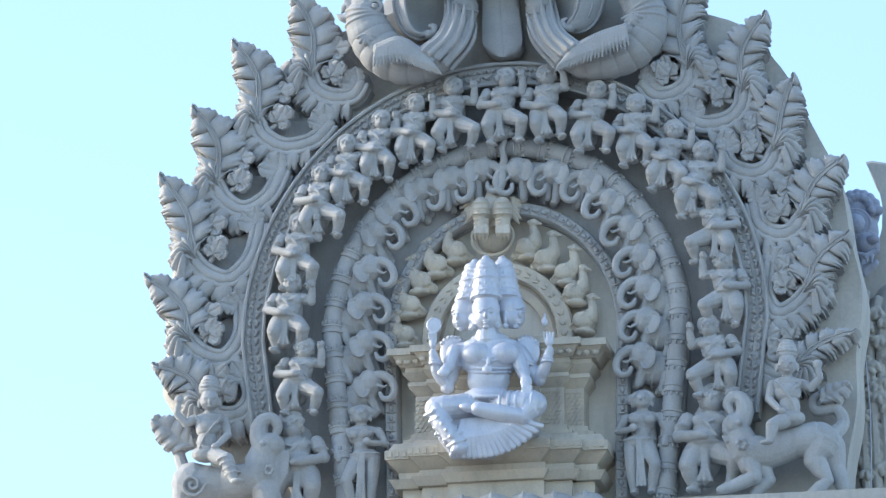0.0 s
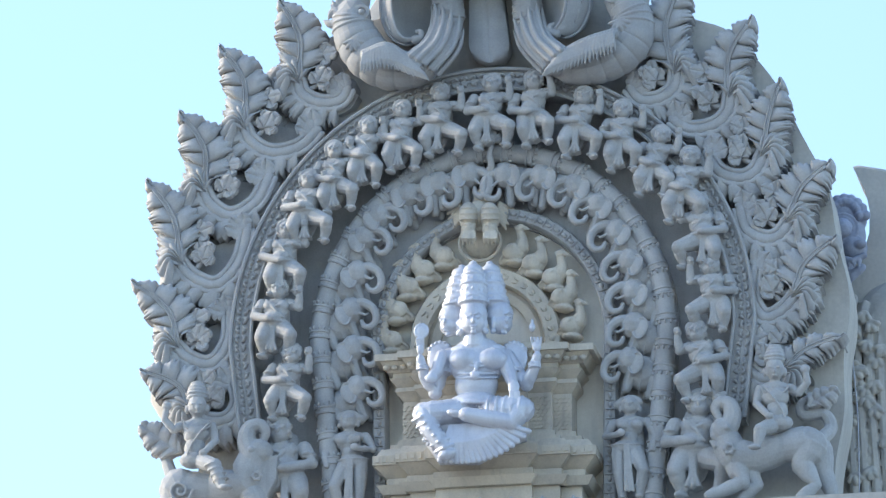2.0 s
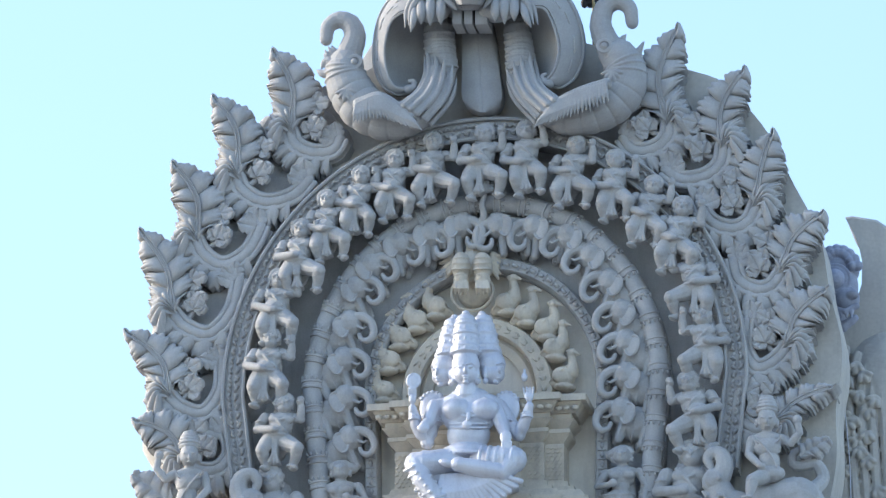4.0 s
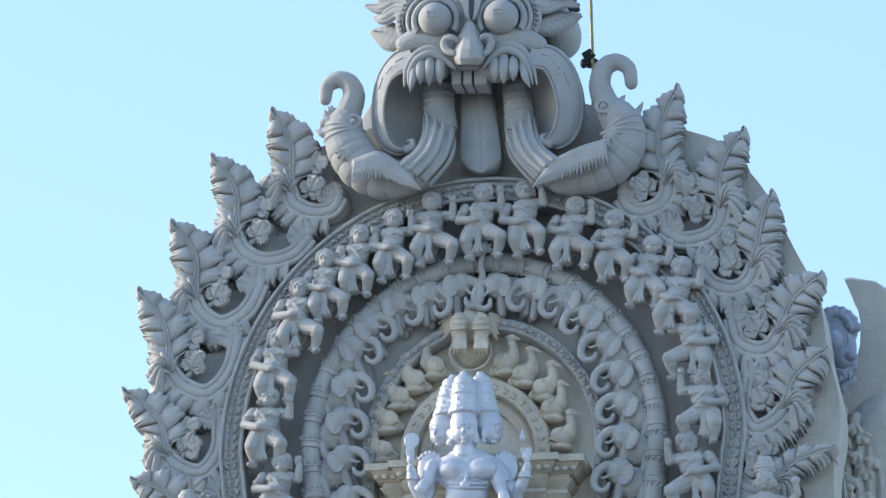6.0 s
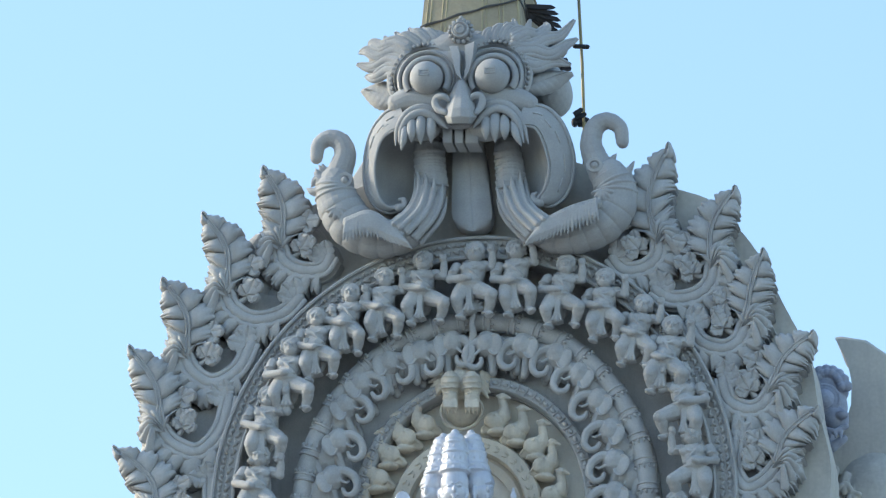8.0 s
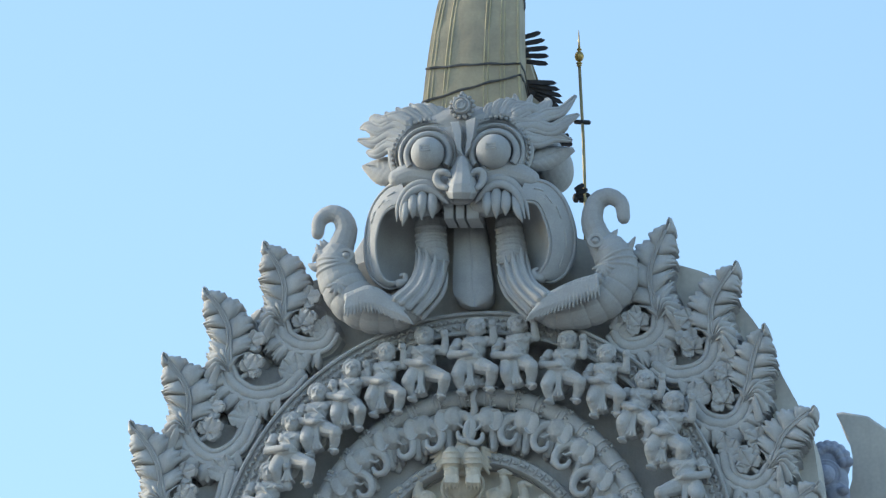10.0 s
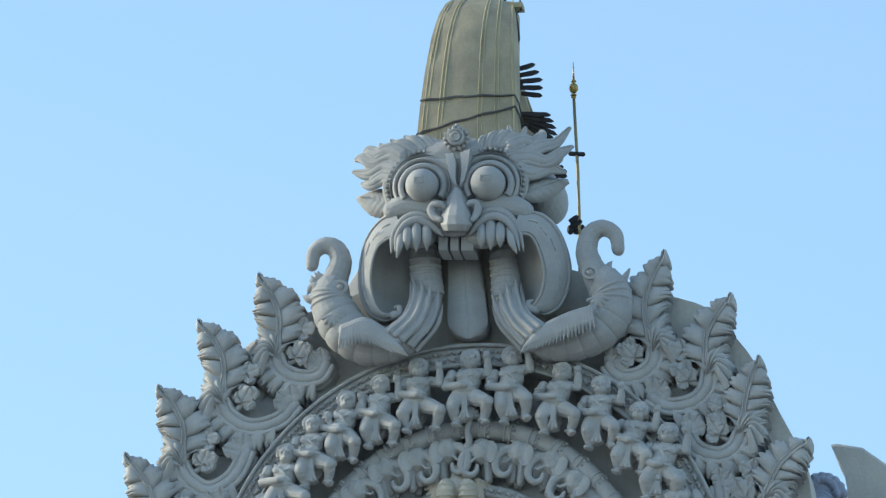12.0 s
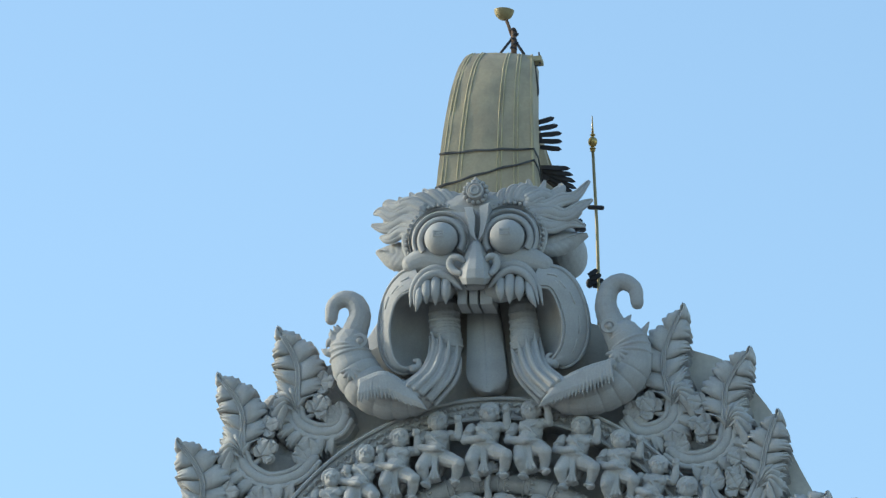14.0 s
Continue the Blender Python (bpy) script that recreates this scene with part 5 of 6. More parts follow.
    # leaf ears
    for e, root, tip, wide in ((-1, (713, 392), (640, 380), 0.27), (1, (908, 378), (998, 348), 0.20)):
        ear = Clay()
        a, b = Vector(g(*root, 0.7)), Vector(g(*tip, 0.4))
        t = (b - a).normalized()
        s = Vector((-t.z, 0, t.x))
        n = 24
        rows = []
        for k in range(n + 1):
            f = k / n
            w = (wide * math.sin(math.pi * f ** 0.8) + 0.015) * (0.93 + 0.07 * abs(math.sin(k * 0.65 * math.pi / 2)))
            c = a + (b - a) * f
            rows.append([c + s * w * q + t * 0.10 * abs(q) + Vector((0, 0.10 * q * q + (0.03 if q == 0 else 0) - 0.007 * math.sin(k * 0.65 * math.pi), 0)) for q in (-1, -0.6, -0.2, 0, 0.2, 0.6, 1)])
        front = [list(r) for r in zip(*rows)]
        loft(ear, front + [[p + Vector((0, 0.14, 0)) for p in r] for r in front[::-1]])
        ear.ball(g(*root, 0.86), (0.075, 0.08, 0.075)).ball(g(*root, 0.96), (0.03, 0.03, 0.03))
        put("ear", ear, raw=True)
    # upper lips, fangs and front teeth
    for e, way, teeth in ((-1, ((703, 478), (706, 452), (720, 430), (742, 421), (764, 428), (778, 440), (788, 449)), ((714, 446, 706, 488, 0.062), (725, 440, 724, 474, 0.085), (741, 434, 740, 476, 0.09), (759, 436, 759, 474, 0.085))),
                          (1, ((834, 447), (842, 437), (855, 422), (876, 413), (898, 420), (914, 442), (923, 474)), ((903, 442, 919, 480, 0.062), (889, 436, 889, 468, 0.085), (872, 430, 872, 473, 0.09), (856, 436, 856, 470, 0.085)))):
        cx, cy = sum(p[0] for p in way) / 7, 470
        for off, t, d in ((0, 0.068, 1.06), (-0.17, 0.075, 0.98)):
            pts = bezier([g(cx + (x - cx) * (1 - off), cy + (y - cy) * (1 - off), d) for x, y in way], 6)
            n = len(pts)
            put("lip", Clay().tube(pts, [t * (0.12 + 1.05 * math.sin(math.pi * (i / (n - 1))) ** 0.7) for i in range(n)], 10), raw=True)
        for k, (x0, y0, x1, y1, r) in enumerate(teeth):
            tooth = Clay().tube(bezier([g(x0, y0 - 10, 0.95), g((x0 * 2 + x1) / 3, y0 + (y1 - y0) * 0.4, 1.12), g(x1, y1, 1.06)], 5), [r * s for s in (0.7, 0.95, 1.05, 1.1, 1.1, 1.08, 1.0, 0.86, 0.66, 0.42, 0.12)], 10)
            put("fang", tooth, raw=True)
        gum = Clay().ball(g((758 if e < 0 else 873) - 16, 452, 0.78), (0.36, 0.25, 0.20))
        put("gum", gum, raw=True)
    for x0, x1 in ((780, 797), (801, 816), (820, 843)):
        tooth = Clay().plate([(lambda q: (q[0], q[2]))(g(x, y, 0.85)) for x, y in ((x0, 476), (x1, 476), (x1, 446), (x0, 446))], g(0, 0, 0.4)[1], g(0, 0, 0.90)[1], 0.018)
        put("front_tooth", tooth, raw=True)
    put("gum", Clay().tube([g(776, 441, 0.80), g(812, 442, 0.95), g(846, 438, 0.80)], 0.09, 8), raw=True)
    # broad cheeks that sweep down and curl in at the jaw, hollowed into deep bowls
    SIDES = ((-1, 752, ((702, 404, 0.86), (674, 420, 0.72), (650, 455, 0.52), (639, 505, 0.40), (640, 550, 0.38), (655, 584, 0.42), (680, 599, 0.46), (702, 596, 0.50)),
              ((718, 450, 1.0), (688, 455, 0.92), (668, 476, 0.82), (659, 520, 0.74), (664, 562, 0.70), (676, 583, 0.66), (690, 588, 0.62), (701, 584, 0.60)), ((702, 590), (711, 586), (711, 576), (704, 575))),
             (1, 890, ((925, 400, 0.86), (965, 408, 0.76), (995, 438, 0.56), (1014, 490, 0.40), (1014, 536, 0.36), (1000, 570, 0.40), (975, 587, 0.46), (952, 584, 0.50)),
              ((908, 447, 1.0), (940, 446, 0.92), (957, 474, 0.82), (967, 515, 0.74), (962, 548, 0.70), (952, 566, 0.66), (946, 573, 0.62), (943, 570, 0.60)), ((952, 580), (942, 577), (939, 567), (945, 563))))
    for e, hub, outer, inner, curl in SIDES:
        def smooth(pts):
            return [tuple(p) for p in bezier([(x / 100, d, y / 100) for x, y, d in pts], 7)]
        so, si = smooth(outer), smooth(inner)
        n = len(so)
        rows = [[g(x * 100, y * 100, d - 1.3) for x, d, y in so], [g(x * 100, y * 100, d - 0.12) for x, d, y in so]]
        for f, lift in ((0.06, 0.0), (0.3, 0.07), (0.62, 0.10), (0.9, 0.07), (1.0, 0.0)):
            rows.append([g((a[0] + (b[0] - a[0]) * f) * 100, (a[2] + (b[2] - a[2]) * f) * 100, a[1] + (b[1] - a[1]) * f + lift) for a, b in zip(so, si)])
        for k in range(1, 9):
            s = math.pi / 2 * k / 8
            rows.append([g(x * 100 + (hub - x * 100) * (1 - math.cos(s)), y * 100 + (515 - y * 100) * 0.25 * (1 - math.cos(s)), d - 0.80 * math.sin(s)) for x, d, y in si])
        rows.append([g(hub, y * 100 + (515 - y * 100) * 0.25, -1.3) for x, d, y in si])
        cheek = put("cheek", loft(Clay(), rows), raw=True)
        for f, r, lift in ((1.0, 0.028, 0.02), (0.10, 0.03, 0.02)):
            rim = Clay().tube([g((a[0] + (b[0] - a[0]) * f) * 100, (a[2] + (b[2] - a[2]) * f) * 100, a[1] + (b[1] - a[1]) * f + lift) for a, b in zip(so, si)], r, 6)
            part("cheek_rim", rim.mesh("cheek_rim", FACE), cheek)
        part("jaw_curl", Clay().tube(bezier([g(x, y, 0.62) for x, y in curl], 6), [0.085 - 0.0028 * i for i in range(19)], 8).mesh("jaw_curl", FACE), cheek)
        # short incised strokes and a long groove line down the cheek
        for i0, i1, f in ((4, 8, 0.42), (9, 13, 0.5), (14, 18, 0.42), (7, 11, 0.62), (20, 26, 0.40), (27, 33, 0.45)):
            pts = [g((so[i][0] + (si[i][0] - so[i][0]) * f) * 100, (so[i][2] + (si[i][2] - so[i][2]) * f) * 100, so[i][1] + (si[i][1] - so[i][1]) * f + 0.085) for i in range(i0, i1)]
            part("cheek_mark", Clay().tube(pts, 0.02, 5).mesh("cheek_mark", STONE), cheek)
    wall = Clay().plate([(lambda q: (q[0], q[2]))(g(x, y, -1.6)) for x, y in ((640, 520), (690, 440), (950, 430), (1010, 500), (1061, 576), (1031, 656), (611, 666), (590, 600))],
                        g(0, 0, -2.0)[1], g(0, 0, -1.3)[1], 0.05)
    put("back_wall", wall, raw=True)
    # tongue
    n, rows = 22, []
    for k in range(n + 1):
        f = k / n
        y = 462 + 168 * f
        half = 27 + 12 * f ** 1.2
        if f > 0.76:
            half *= math.sqrt(max(0.0, 1 - ((f - 0.76) / 0.245) ** 2.4)) * 0.97 + 0.03
        x = 822 + 11 * f ** 0.7
        d = -0.05 + 0.50 * f ** 0.8
        rows.append([g(x + half * q, y, d - 0.10 * q * q - (0.012 if q == 0 else 0)) for q in (-1, -0.75, -0.35, -0.04, 0, 0.04, 0.35, 0.75, 1)])
    front = [[Vector(p) for p in r] for r in zip(*rows)]
    put("tongue", loft(Clay(), front + [[p + Vector((0, 0.32, -0.0)) for p in r] for r in front[::-1]]), "long smooth tongue with a middle groove", raw=True)


great_mask()


# ---- water birds with elephant trunks on both sides of the mask ----
def trunk_bird(e):
    base = spot(680, 110, 0.3) if e < 0 else spot(1085, 90, 0.3)
    g = grid(base, 57, -529)
    c = Clay()
    if e < 0:
        spine = ((735, 632), (700, 642), (658, 642), (622, 622), (600, 592), (590, 565), (592, 545))
        girth = (0.20, 0.33, 0.38, 0.42, 0.41, 0.36, 0.32)
        trunk = ((588, 552), (600, 520), (607, 495), (598, 473), (578, 467), (560, 479), (556, 502))
        beak = (((568, 545), (556, 540), (548, 552)), ((566, 558), (552, 562), (540, 556)))
        crest = ((556, 535), (558, 528), (564, 522), (570, 520))
        eye, ear = (606, 540), (592, 590)
        low = ((745, 656), (780, 612), (791, 560), (787, 520), (785, 480))
        high = ((692, 622), (722, 596), (736, 560), (729, 520), (727, 480))
        wing = ((612, 614), (650, 600), (684, 618), (708, 638))
    else:
        spine = ((942, 630), (978, 640), (1020, 634), (1058, 616), (1082, 588), (1088, 558), (1076, 532))
        girth = (0.20, 0.30, 0.36, 0.40, 0.40, 0.36, 0.33)
        trunk = ((1072, 545), (1052, 505), (1042, 475), (1050, 445), (1072, 434), (1093, 446), (1098, 472))
        beak = (((1080, 532), (1092, 520), (1098, 526)), ((1086, 545), (1104, 530), (1118, 506)))
        crest = ((1066, 512), (1072, 506), (1078, 502), (1083, 500))
        eye, ear = (1048, 512), (1062, 556)
        low = ((928, 652), (893, 612), (874, 565), (871, 522), (868, 480))
        high = ((968, 612), (941, 590), (930, 560), (927, 522), (918, 480))
        wing = ((1052, 578), (1010, 590), (972, 608), (946, 630))
    line = bezier([g(x, y, 0.42) for x, y in spine], 16)
    n = len(line)
    stop = [girth[min(i // 16, 5)] + (girth[min(i // 16, 5) + 1] - girth[min(i // 16, 5)]) * (i % 16) / 16 if i < n - 1 else girth[-1] for i in range(n)]
    # the body swells in soft belly segments with sharp grooves between them
    rad = [r * (0.955 + 0.06 * abs(math.sin(math.pi * i / 9)) ** 0.5) if i < n * 0.72 else r for i, r in enumerate(stop)]
    c.tube(line, rad, 22)
    c.ball(line[-1], (0.31, 0.28, 0.29), level=3)
    tl = bezier([g(x, y, 0.42) for x, y in trunk], 8)
    m = len(tl)
    c.tube(tl, [(0.27 - 0.155 * (i / m) ** 0.75) * (0.985 + 0.015 * math.cos(i * 1.6)) for i in range(m)], 14)
    for q in beak:
        c.tube(bezier([g(x, y, 0.5) for x, y in q], 3), [0.12, 0.11, 0.1, 0.085, 0.07, 0.05, 0.02], 8)
    for k, (x, y) in enumerate(crest):
        c.tube([g(x - e * 12, y + 8, 0.42), g(x, y, 0.44), g(x + e * 4, y - 8, 0.44)], [0.07, 0.05, 0.012], 6)
    c.ball(g(*eye, 0.72), (0.06, 0.05, 0.06))
    for r in (0.10, 0.135):
        ring(c, g(*eye, 0.69), r, r * 0.9, 0.02, 0, 6.28, 16)
    for k in range(6):
        w = math.radians(195 + 30 * k)
        q = g(*ear, 0.80)
        c.ball((q[0] + 0.10 * math.cos(w), q[1], q[2] + 0.12 * math.sin(w)), (0.12, 0.05, 0.04), (0, -math.degrees(w), 0))
    for k in (0, 1, 2):
        i = int(n * 0.80) + 5 * k
        t = (line[i + 1] - line[i - 1]).normalized()
        s, r = Vector((t.z, 0, -t.x)), rad[i] * 1.0
        c.tube([line[i] + (s * math.cos(w) + Vector((0, -1, 0)) * math.sin(w)) * r for w in np.linspace(0.1, math.pi - 0.1, 14)], 0.028, 6)
    # wing: a scaled shoulder and a row of feathers that hang from it
    ridge = bezier([g(x, y, 0.84) for x, y in wing], 8)
    m = len(ridge)
    for i in range(m):
        c.ball(ridge[i] + Vector((0, 0, -0.02)), (0.09, 0.15, 0.10 - 0.002 * i))
    for k in range(26):
        f = 0.03 + 0.94 * k / 25
        p = ridge[int(f * (m - 1))] + Vector((0, -0.13, -0.05))
        a = math.radians(-100 + 50 * f) if e < 0 else math.radians(-80 - 50 * f)
        long = 0.34 + 0.10 * math.sin(math.pi * f) + 0.02 * (k % 2)
        o = Vector((math.cos(a), 0, math.sin(a)))
        c.tube([p, p + o * long * 0.6 + Vector((0, -0.03, 0)), p + o * long + Vector((0, 0.0, 0))], [0.036, 0.034, 0.014], 6)
    # tail feathers that sweep up into the mouth, the outer ones shorter
    la, lb = bezier([g(x, y, d) for (x, y), d in zip(low, (0.50, 0.50, 0.38, 0.22, 0.15))], 10), bezier([g(x, y, d) for (x, y), d in zip(high, (0.75, 0.55, 0.32, 0.18, 0.12))], 10)
    for k in range(9):
        f = k / 8
        end = int(len(la) * (0.46 + 0.20 * f + 0.06 * (k % 2)))
        pts = [la[i].lerp(lb[i], f) + Vector((0, -0.06 - 0.24 * math.sin(math.pi * (0.15 + 0.7 * f)) - 0.05 * (k % 2), 0)) for i in range(end)]
        c.tube(pts, [0.052 * (1 if i < end - 5 else 0.25 + 0.75 * (end - 1 - i) / 5) for i in range(end)], 8)
    core = [la[i].lerp(lb[i], 0.5) for i in range(len(la))]
    wide = [(la[i] - lb[i]).length / 2 * (0.78 if i < 22 else 0.92) for i in range(len(la))]
    c.tube(core, [w * (1 + (0.03 * math.cos(i * 2.1) if i > 20 else 0)) for i, w in enumerate(wide)], 16)
    for k in range(6):
        p, w = core[22 + 3 * k], wide[22 + 3 * k]
        c.tube([p + Vector((w * 1.0 * math.cos(a), -w * 1.0 * math.sin(a), -0.05 * math.sin(a))) for a in np.linspace(0.1, math.pi - 0.1, 12)], 0.024, 6)
    me = c.carved("trunk_bird", FACE, 0.0115, 1, 0.3)
    thing("trunk_bird", me, base, "pale grey cement water bird with a curled elephant trunk", "statue", "birds beside the mask")


for e in (-1, 1):
    trunk_bird(e)


# ---- beasts on the roof's long side ----
def side_beast():
    base = spot(1540, 500, -2.5)
    g = grid(base)
    c = Clay()
    c.ball(g(1512, 412, -2.2), (0.44, 0.42, 0.5), level=3)
    c.ball(g(1520, 380, -2.25), (0.38, 0.36, 0.36), level=3)
    c.ball(g(1534, 432, -1.95), (0.24, 0.26, 0.24), level=3)
    c.ball(g(1545, 424, -1.72), (0.12, 0.1, 0.09))
    p = g(1512, 396, -1.74)
    c.ball(p, (0.19, 0.15, 0.19))
    for r in (0.22, 0.28):
        ring(c, (p[0], p[1] + 0.04, p[2]), r, r, 0.03, 0, 6.28, 20)
    for k in range(9):
        w = math.radians(20 + 18 * k)
        c.ball(g(1518 + 38 * math.cos(w), 388 - 44 * math.sin(w), -2.0), (0.1, 0.12, 0.1))
        c.ball(g(1519 + 26 * math.cos(w), 386 - 36 * math.sin(w), -1.95), (0.09, 0.12, 0.09))
    c.tube([g(1508, 448, -1.8), g(1532, 454, -1.7), g(1552, 444, -1.75)], 0.06, 8)
    for k in range(4):
        c.tube([g(1516 + 9 * k, 454, -1.72), g(1516 + 9 * k, 464, -1.7)], [0.05, 0.02], 6)
    c.tube([g(1502, 476, -2.0), g(1530, 480, -2.0), g(1548, 466, -2.0)], [0.13, 0.11, 0.08], 8)
    c.tube([g(1500, 430, -2.3), g(1480, 500, -2.4)], [0.4, 0.5], 10)
    thing("lion_head", c.carved("lion_head", BLUE, 0.014, 2, 0.4), base, "blue-grey painted lion head on the roof's long side", "statue")
    horn = Clay()
    f = lambda q: (q[0], q[2])
    horn.plate([f(g(x, y, -2.8)) for x, y in ((1534, 291), (1545, 289), (1590, 296), (1640, 330), (1680, 400), (1690, 480), (1660, 540), (1560, 545), (1490, 520), (1468, 497),
                                              (1500, 495), (1530, 478), (1552, 450), (1563, 410), (1564, 370), (1556, 330))], g(0, 0, -4.2)[1], g(0, 0, -2.6)[1], 0.07)
    thing("crescent_horn", horn.mesh("crescent_horn", SLAB, True, 35), base, "weathered grey cement crescent horn against the sky", "ornament")
    body = Clay()
    body.ball(g(1610, 640, -2.9), (1.0, 0.9, 1.6), level=3)
    body.ball(g(1560, 800, -2.8), (0.75, 0.8, 1.7), level=3)
    for k in range(6):
        x = 1515 + 20 * k
        body.tube(bezier([g(x + 18, 520 + 10 * k, -2.3), g(x + 4, 600, -2.1), g(x + 10, 720, -2.0), g(x + 22, 900, -2.0)], 5), 0.09, 7)
    rng = random.Random(9)
    for k in range(34):
        lobe(body, *f(g(1550 + rng.uniform(-28, 40), 545 + 9 * k, -2.1)), rng.uniform(-2.4, -0.7), 0.3, g(0, 0, -2.05 + 0.15 * rng.random())[1], rng)
    body.tube(bezier([g(1490, 500, -2.4), g(1510, 560, -2.3), g(1516, 700, -2.3), g(1530, 900, -2.3)], 6), [0.22] * 19, 10)
    thing("winged_body", body.carved("winged_body", SLAB, 0.016, 1, 0.4), base, "weathered grey cement winged beast with folded feathers", "statue")


side_beast()
base = spot(1530, 610, -1.6)
g = grid(base)
wire = Clay().tube(bezier([g(1528, 600, -1.75), g(1536, 680, -1.7), g(1541, 760, -1.7), g(1543, 960, -1.7)], 5), 0.012, 6)
thing("cable", wire.mesh("cable", SILVER), base, "thin pale cable hanging down the winged beast", "cable")

# ---- the covered finial, lamp and lightning rod ----
def covered_finial():
    base = spot(880, -250, -0.4)
    g = grid(base, 28, -593)
    LEFT = ((760, 400), (768, 345), (775, 285), (783, 225), (793, 170), (805, 128), (818, 103), (828, 95))
    RIGHT = ((950, 400), (947, 345), (944, 285), (942, 225), (941, 170), (941, 128), (941, 108), (941, 97))
    DEEP = (0.35, 0.32, 0.26, 0.15, -0.02, -0.25, -0.5, -0.9)
    lefts = bezier([g(x, y, d) for (x, y), d in zip(LEFT, DEEP)], 6)
    rights = bezier([g(x, y, d) for (x, y), d in zip(RIGHT, DEEP)], 6)
    rng = random.Random(3)
    n, m = len(lefts), 15
    verts, faces = [], []
    for i in range(n):
        for j in range(m):
            f = j / (m - 1)
            p = lefts[i].lerp(rights[i], f)
            p = p + Vector((0, -0.10 * math.sin(math.pi * f) + 0.02 * noise.noise(Vector((f * 5, i * 0.3, 1))), 0))
            verts.append(tuple(p))
    for i in range(n):
        for j in range(m):
            p = verts[i * m + j]
            verts.append((p[0] * 0.98 + 0.02 * 0, p[1] + 0.75, p[2] - 0.02))
    t = n * m
    faces = [(i * m + j, i * m + j + 1, (i + 1) * m + j + 1, (i + 1) * m + j) for i in range(n - 1) for j in range(m - 1)]
    faces += [tuple(t + v for v in f[::-1]) for f in faces]
    for i in range(n - 1):
        faces += [(i * m, (i + 1) * m, t + (i + 1) * m, t + i * m), (i * m + m - 1, t + i * m + m - 1, t + (i + 1) * m + m - 1, (i + 1) * m + m - 1)]
    faces += [((n - 1) * m + j, (n - 1) * m + j + 1, t + (n - 1) * m + j + 1, t + (n - 1) * m + j) for j in range(m - 1)]
    faces += [(j + 1, j, t + j, t + j + 1) for j in range(m - 1)]
    hood = thing("finial_cover", Clay().add(verts, faces).mesh("finial_cover", TARP, True, 50), base, "olive tarpaulin tied over the curved roof finial", "cover")

    def on(f, i, lift=0.0):
        p = lefts[i].lerp(rights[i], f)
        return p + Vector((0, -0.10 * math.sin(math.pi * f) - lift, 0))

    for f in (0.05, 0.09, 0.21, 0.25, 0.62, 0.66, 0.79, 0.83, 0.98):
        seam = Clay().tube([on(f, i, 0.0) for i in range(n)], 0.016 if f < 0.97 else 0.024, 6)
        part("seam", seam.mesh("seam", SEAM), hood)
    for a, b, wave in ((13, 14, 0.05), (13.15, 14.1, 0.10), (7, 12, 0.06), (7.2, 12.1, 0.12)):
        pts = []
        for k in range(17):
            f = k / 16
            i = a + (b - a) * f + wave * math.sin(k * 1.3)
            i0 = int(i)
            pts.append(on(f, i0, 0.03).lerp(on(f, i0 + 1, 0.03), i - i0))
        end = pts[-1]
        pts += [end + Vector((0.03, 0.3, -0.05)), end + Vector((0.04, 0.7, -0.3))]
        rope = Clay().tube(pts, 0.014, 6)
        part("rope", rope.mesh("rope", ROPE), hood)
    # the second fold of cloth behind
    fold = Clay()
    fold.add([g(*q) for q in ((945, 200, -1.6), (960, 250, -1.6), (978, 300, -1.6), (985, 345, -1.6), (940, 345, -1.2), (940, 200, -1.2),
                              (945, 200, -2.2), (960, 250, -2.2), (978, 300, -2.2), (985, 345, -2.2), (940, 345, -2.2), (940, 200, -2.2))],
             [(0, 1, 2, 3, 4, 5), (11, 10, 9, 8, 7, 6)] + [(i, i + 6, (i + 1) % 6 + 6, (i + 1) % 6) for i in range(6)])
    part("fold", fold.mesh("fold", TARP, False), hood)
    # timber peg and hanging cord at the top
    peg = Clay().block(g(930, 107, -0.6), (lambda q: (q[0], q[1] + 0.3, q[2]))(g(955, 97, -0.6)))
    part("peg", peg.mesh("peg", SEAM, False), hood, None, "short yellow timber peg")
    cord = Clay().tube(bezier([g(951, 92, -0.7), g(953, 112, -0.7), g(945, 118, -0.7), g(948, 140, -0.7), g(950, 165, -0.7), g(943, 172, -0.7)], 4), 0.018, 5)
    cord.tube(bezier([g(943, 110, -0.65), g(941, 140, -0.65), g(946, 168, -0.65)], 5), 0.016, 5)
    part("cord", cord.mesh("cord", ROPE), hood)


def slat_fan(x, y, d, count, long, a0, a1, step=0.05):
    """A bundle of dark broken slats that sticks out from behind the cover."""
    base = spot(x + 28, y - 593, d)
    fan = thing("slat_fan", None, base, "dark broken slats sticking out behind the cover", "debris", "broken slats")
    for k in range(count):
        w = math.radians(a0 + (a1 - a0) * k / max(1, count - 1))
        size = long * (1 - 0.3 * abs(k / (count - 1) - 0.55))
        c = Clay().plate([(0, -0.034), (size * 0.6, -0.048), (size * 0.9, -0.034), (size, 0.0), (size * 0.86, 0.04), (size * 0.3, 0.04), (0, 0.03)], 0.02, -0.02)
        me = c.mesh("slat", DARK, False)
        part("slat", me, fan, Matrix.Translation((0.02 * k * K, 0.05 * k * K, (step * (k - count / 2)) * -K)) @ Matrix.Rotation(-w, 4, "Y"))
    part("backing", Clay().ball((0.0, 0.15, 0), (long * 0.28, 0.08, 0.024 * count)).mesh("backing", DARK), fan)


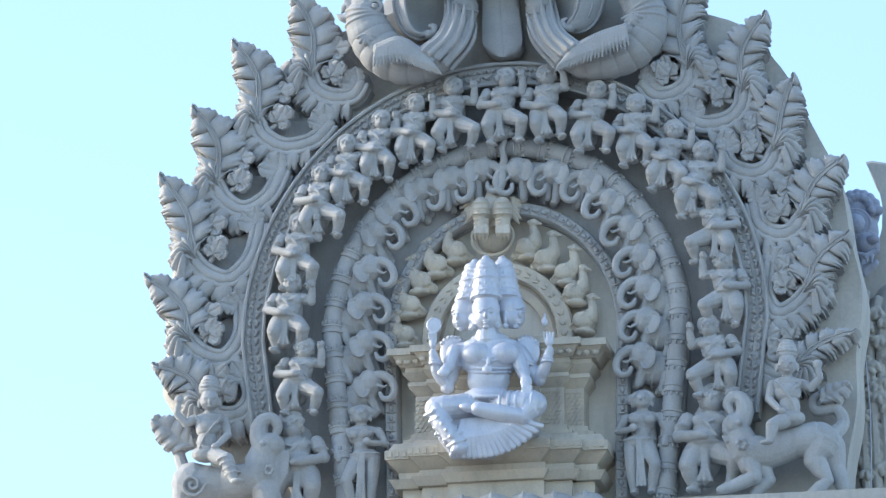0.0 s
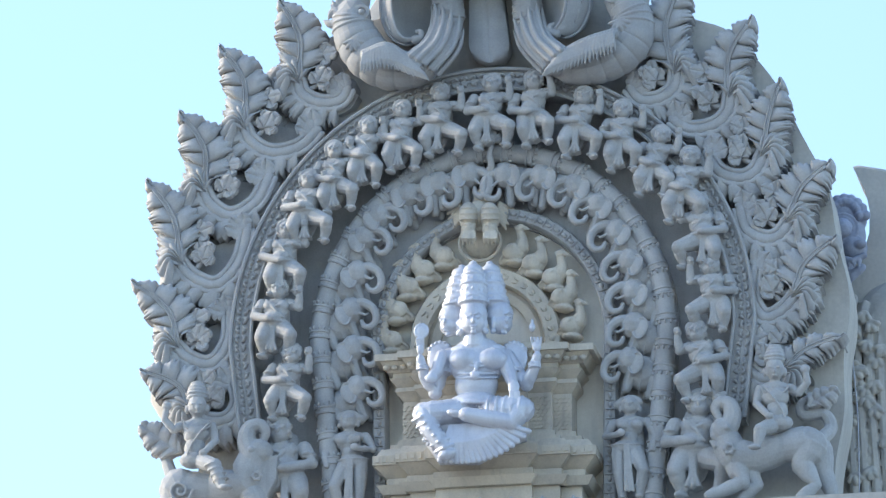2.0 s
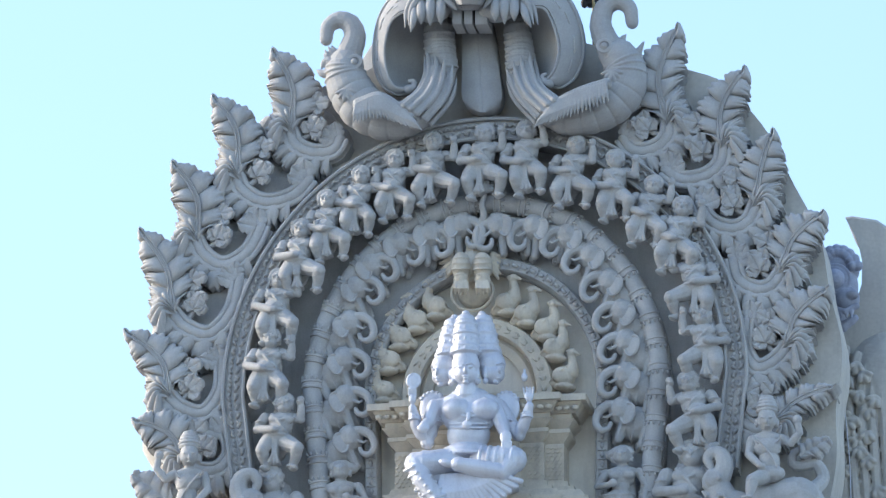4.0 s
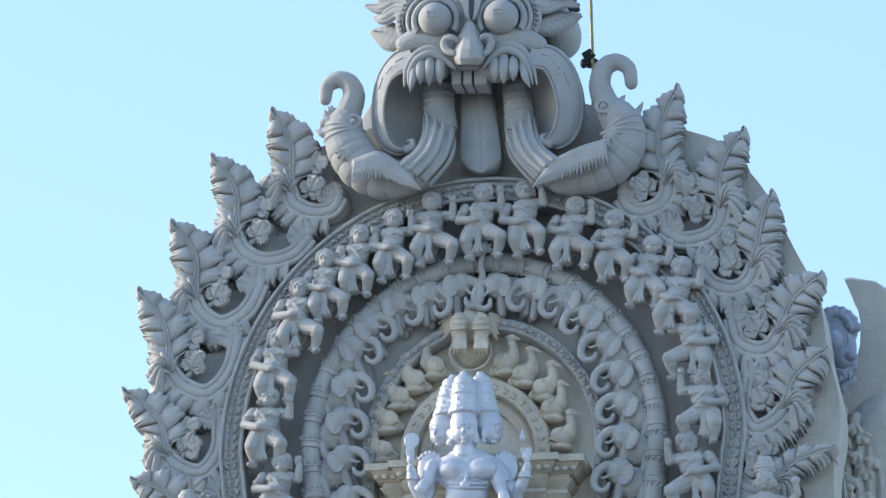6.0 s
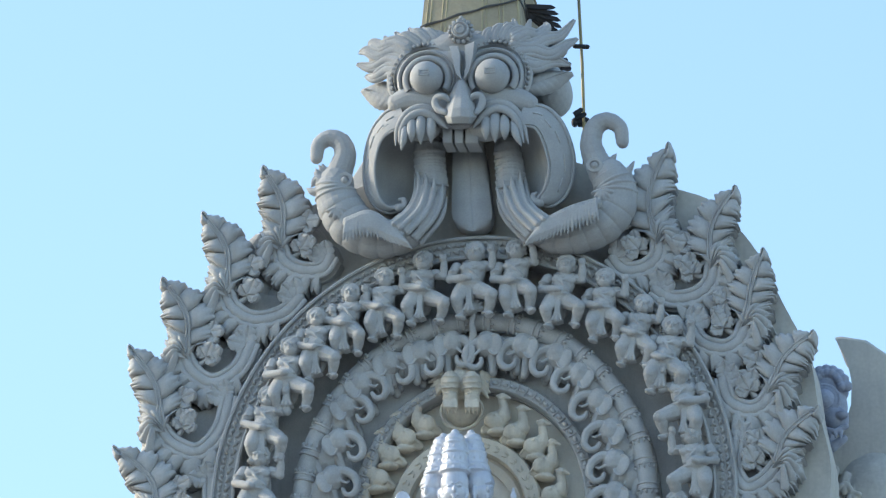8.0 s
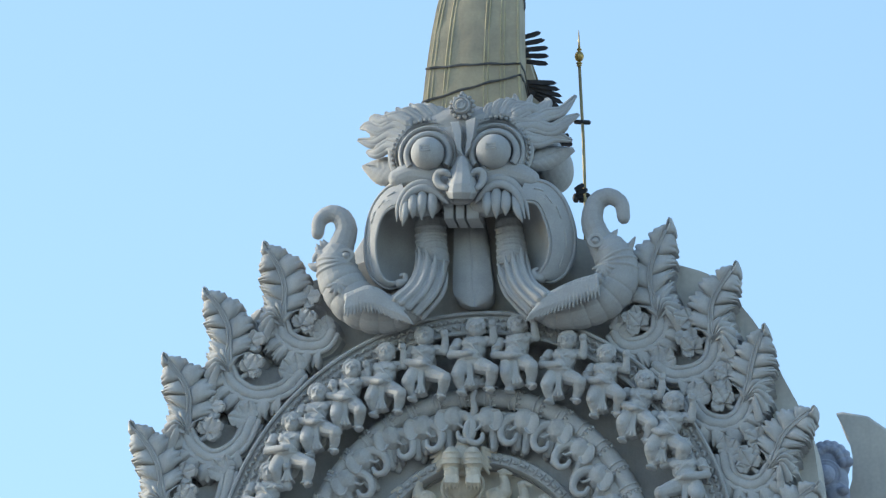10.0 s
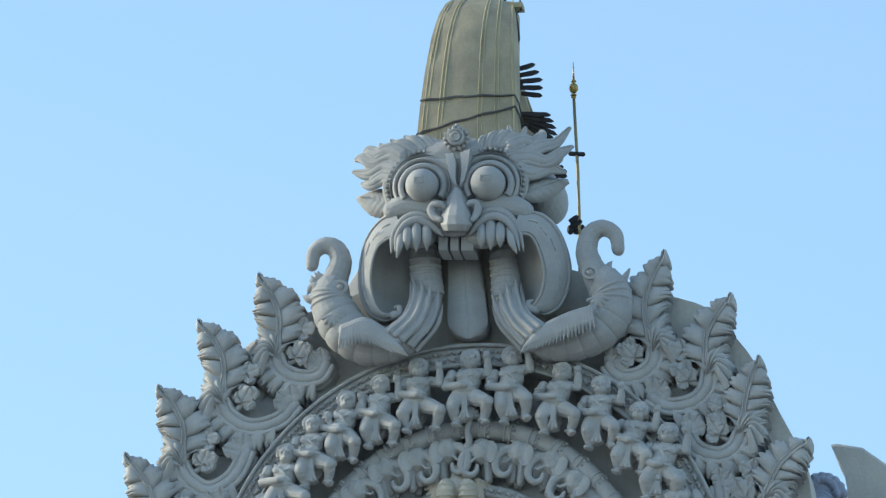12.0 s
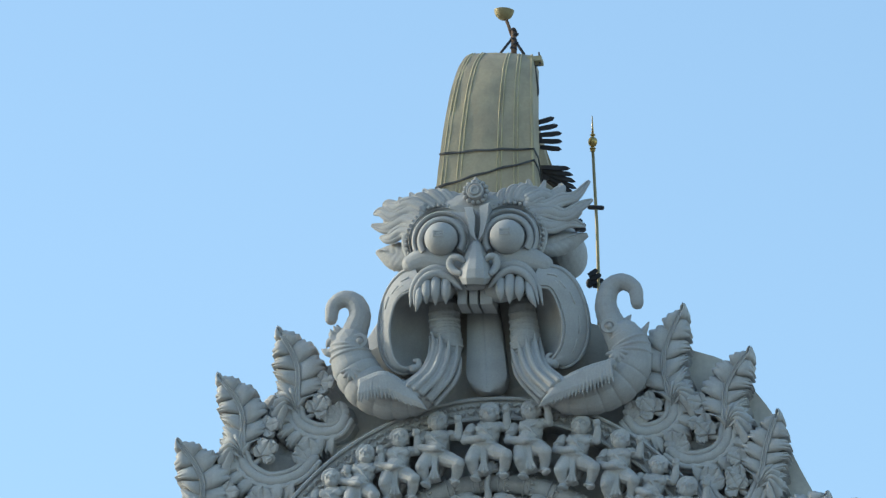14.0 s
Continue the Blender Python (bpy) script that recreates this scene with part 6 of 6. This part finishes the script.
def lamp():
    base = spot(905 + 28, 95 - 593, -1.2)
    g = grid(base, 28, -593)
    stand = thing("floodlight", None, base, "dull yellow bowl floodlight on a strapped steel post", "lamp")
    part("post", Clay().tube([g(907, 100, -1.2), g(906, 52, -1.2)], [0.055, 0.05], 8).mesh("post", RUST), stand)
    for a, b in (((884, 92), (903, 68)), ((925, 95), (909, 72))):
        part("brace", Clay().tube([g(*a, -1.1), g(*b, -1.2)], 0.026, 6).mesh("brace", DARK), stand)
    tie = Clay()
    for k in range(5):
        tie.ball(g(906 + (k % 2) * 3, 53 + 8 * k, -1.2), (0.08, 0.08, 0.035), (0, 20 * (-1) ** k, 0), 1)
    part("strap", tie.mesh("strap", DARK), stand)
    part("arm", Clay().tube([g(903, 62, -1.2), g(897, 44, -1.2), g(893, 34, -1.2)], 0.03, 6).mesh("arm", RUST), stand)
    bowl = Clay()
    prof = [(0.02, -0.13), (0.08, -0.12), (0.14, -0.07), (0.175, 0.0), (0.185, 0.045), (0.17, 0.05), (0.15, 0.03)]
    q = Vector(g(889, 22, -1.2))
    bowl.tube([q + Vector((0.02 * b * 3, -0.0, b)) for a, b in prof], [a for a, b in prof], 16, False)
    part("bowl", bowl.mesh("bowl", LAMP, True, 50), stand)


def rod():
    base = spot(1055 + 28, 495 - 593, -1.8)
    g = grid(base, 28, -593)
    mast = thing("lightning_rod", None, base, "thin brass lightning rod with a round knob", "lightning rod")
    part("pole", Clay().tube([g(1060, 640, -1.8), g(1059, 520, -1.8), g(1055, 400, -1.8), g(1047, 262, -1.8)], [0.034, 0.032, 0.03, 0.028], 8).mesh("pole", LAMP), mast)
    knob = Clay().ball(g(1047, 250, -1.8), (0.085, 0.085, 0.1), level=3)
    for y, r in ((238, 0.05), (262, 0.06), (266, 0.05)):
        knob.ball(g(1047, y, -1.8), (r, r, 0.025))
    part("knob", knob.mesh("knob", BRASS), mast)
    part("spike", Clay().tube([g(1047, 240, -1.8), g(1046, 204, -1.8)], [0.025, 0.006], 8).mesh("spike", BRASS), mast)
    clamp = Clay().tube([g(1042, 366, -1.8), g(1064, 367, -1.8)], 0.045, 8)
    part("clamp", clamp.mesh("clamp", DARK), mast)


covered_finial()
slat_fan(943, 240, -0.9, 5, 0.46, 14, -10, 0.095)
slat_fan(954, 305, -0.9, 6, 0.66, -6, -40, 0.035)
slat_fan(1014, 400, -1.6, 3, 0.20, 10, -4, 0.05)
slat_fan(1040, 496, -1.7, 4, 0.24, 30, -4, 0.05)
lamp()
rod()
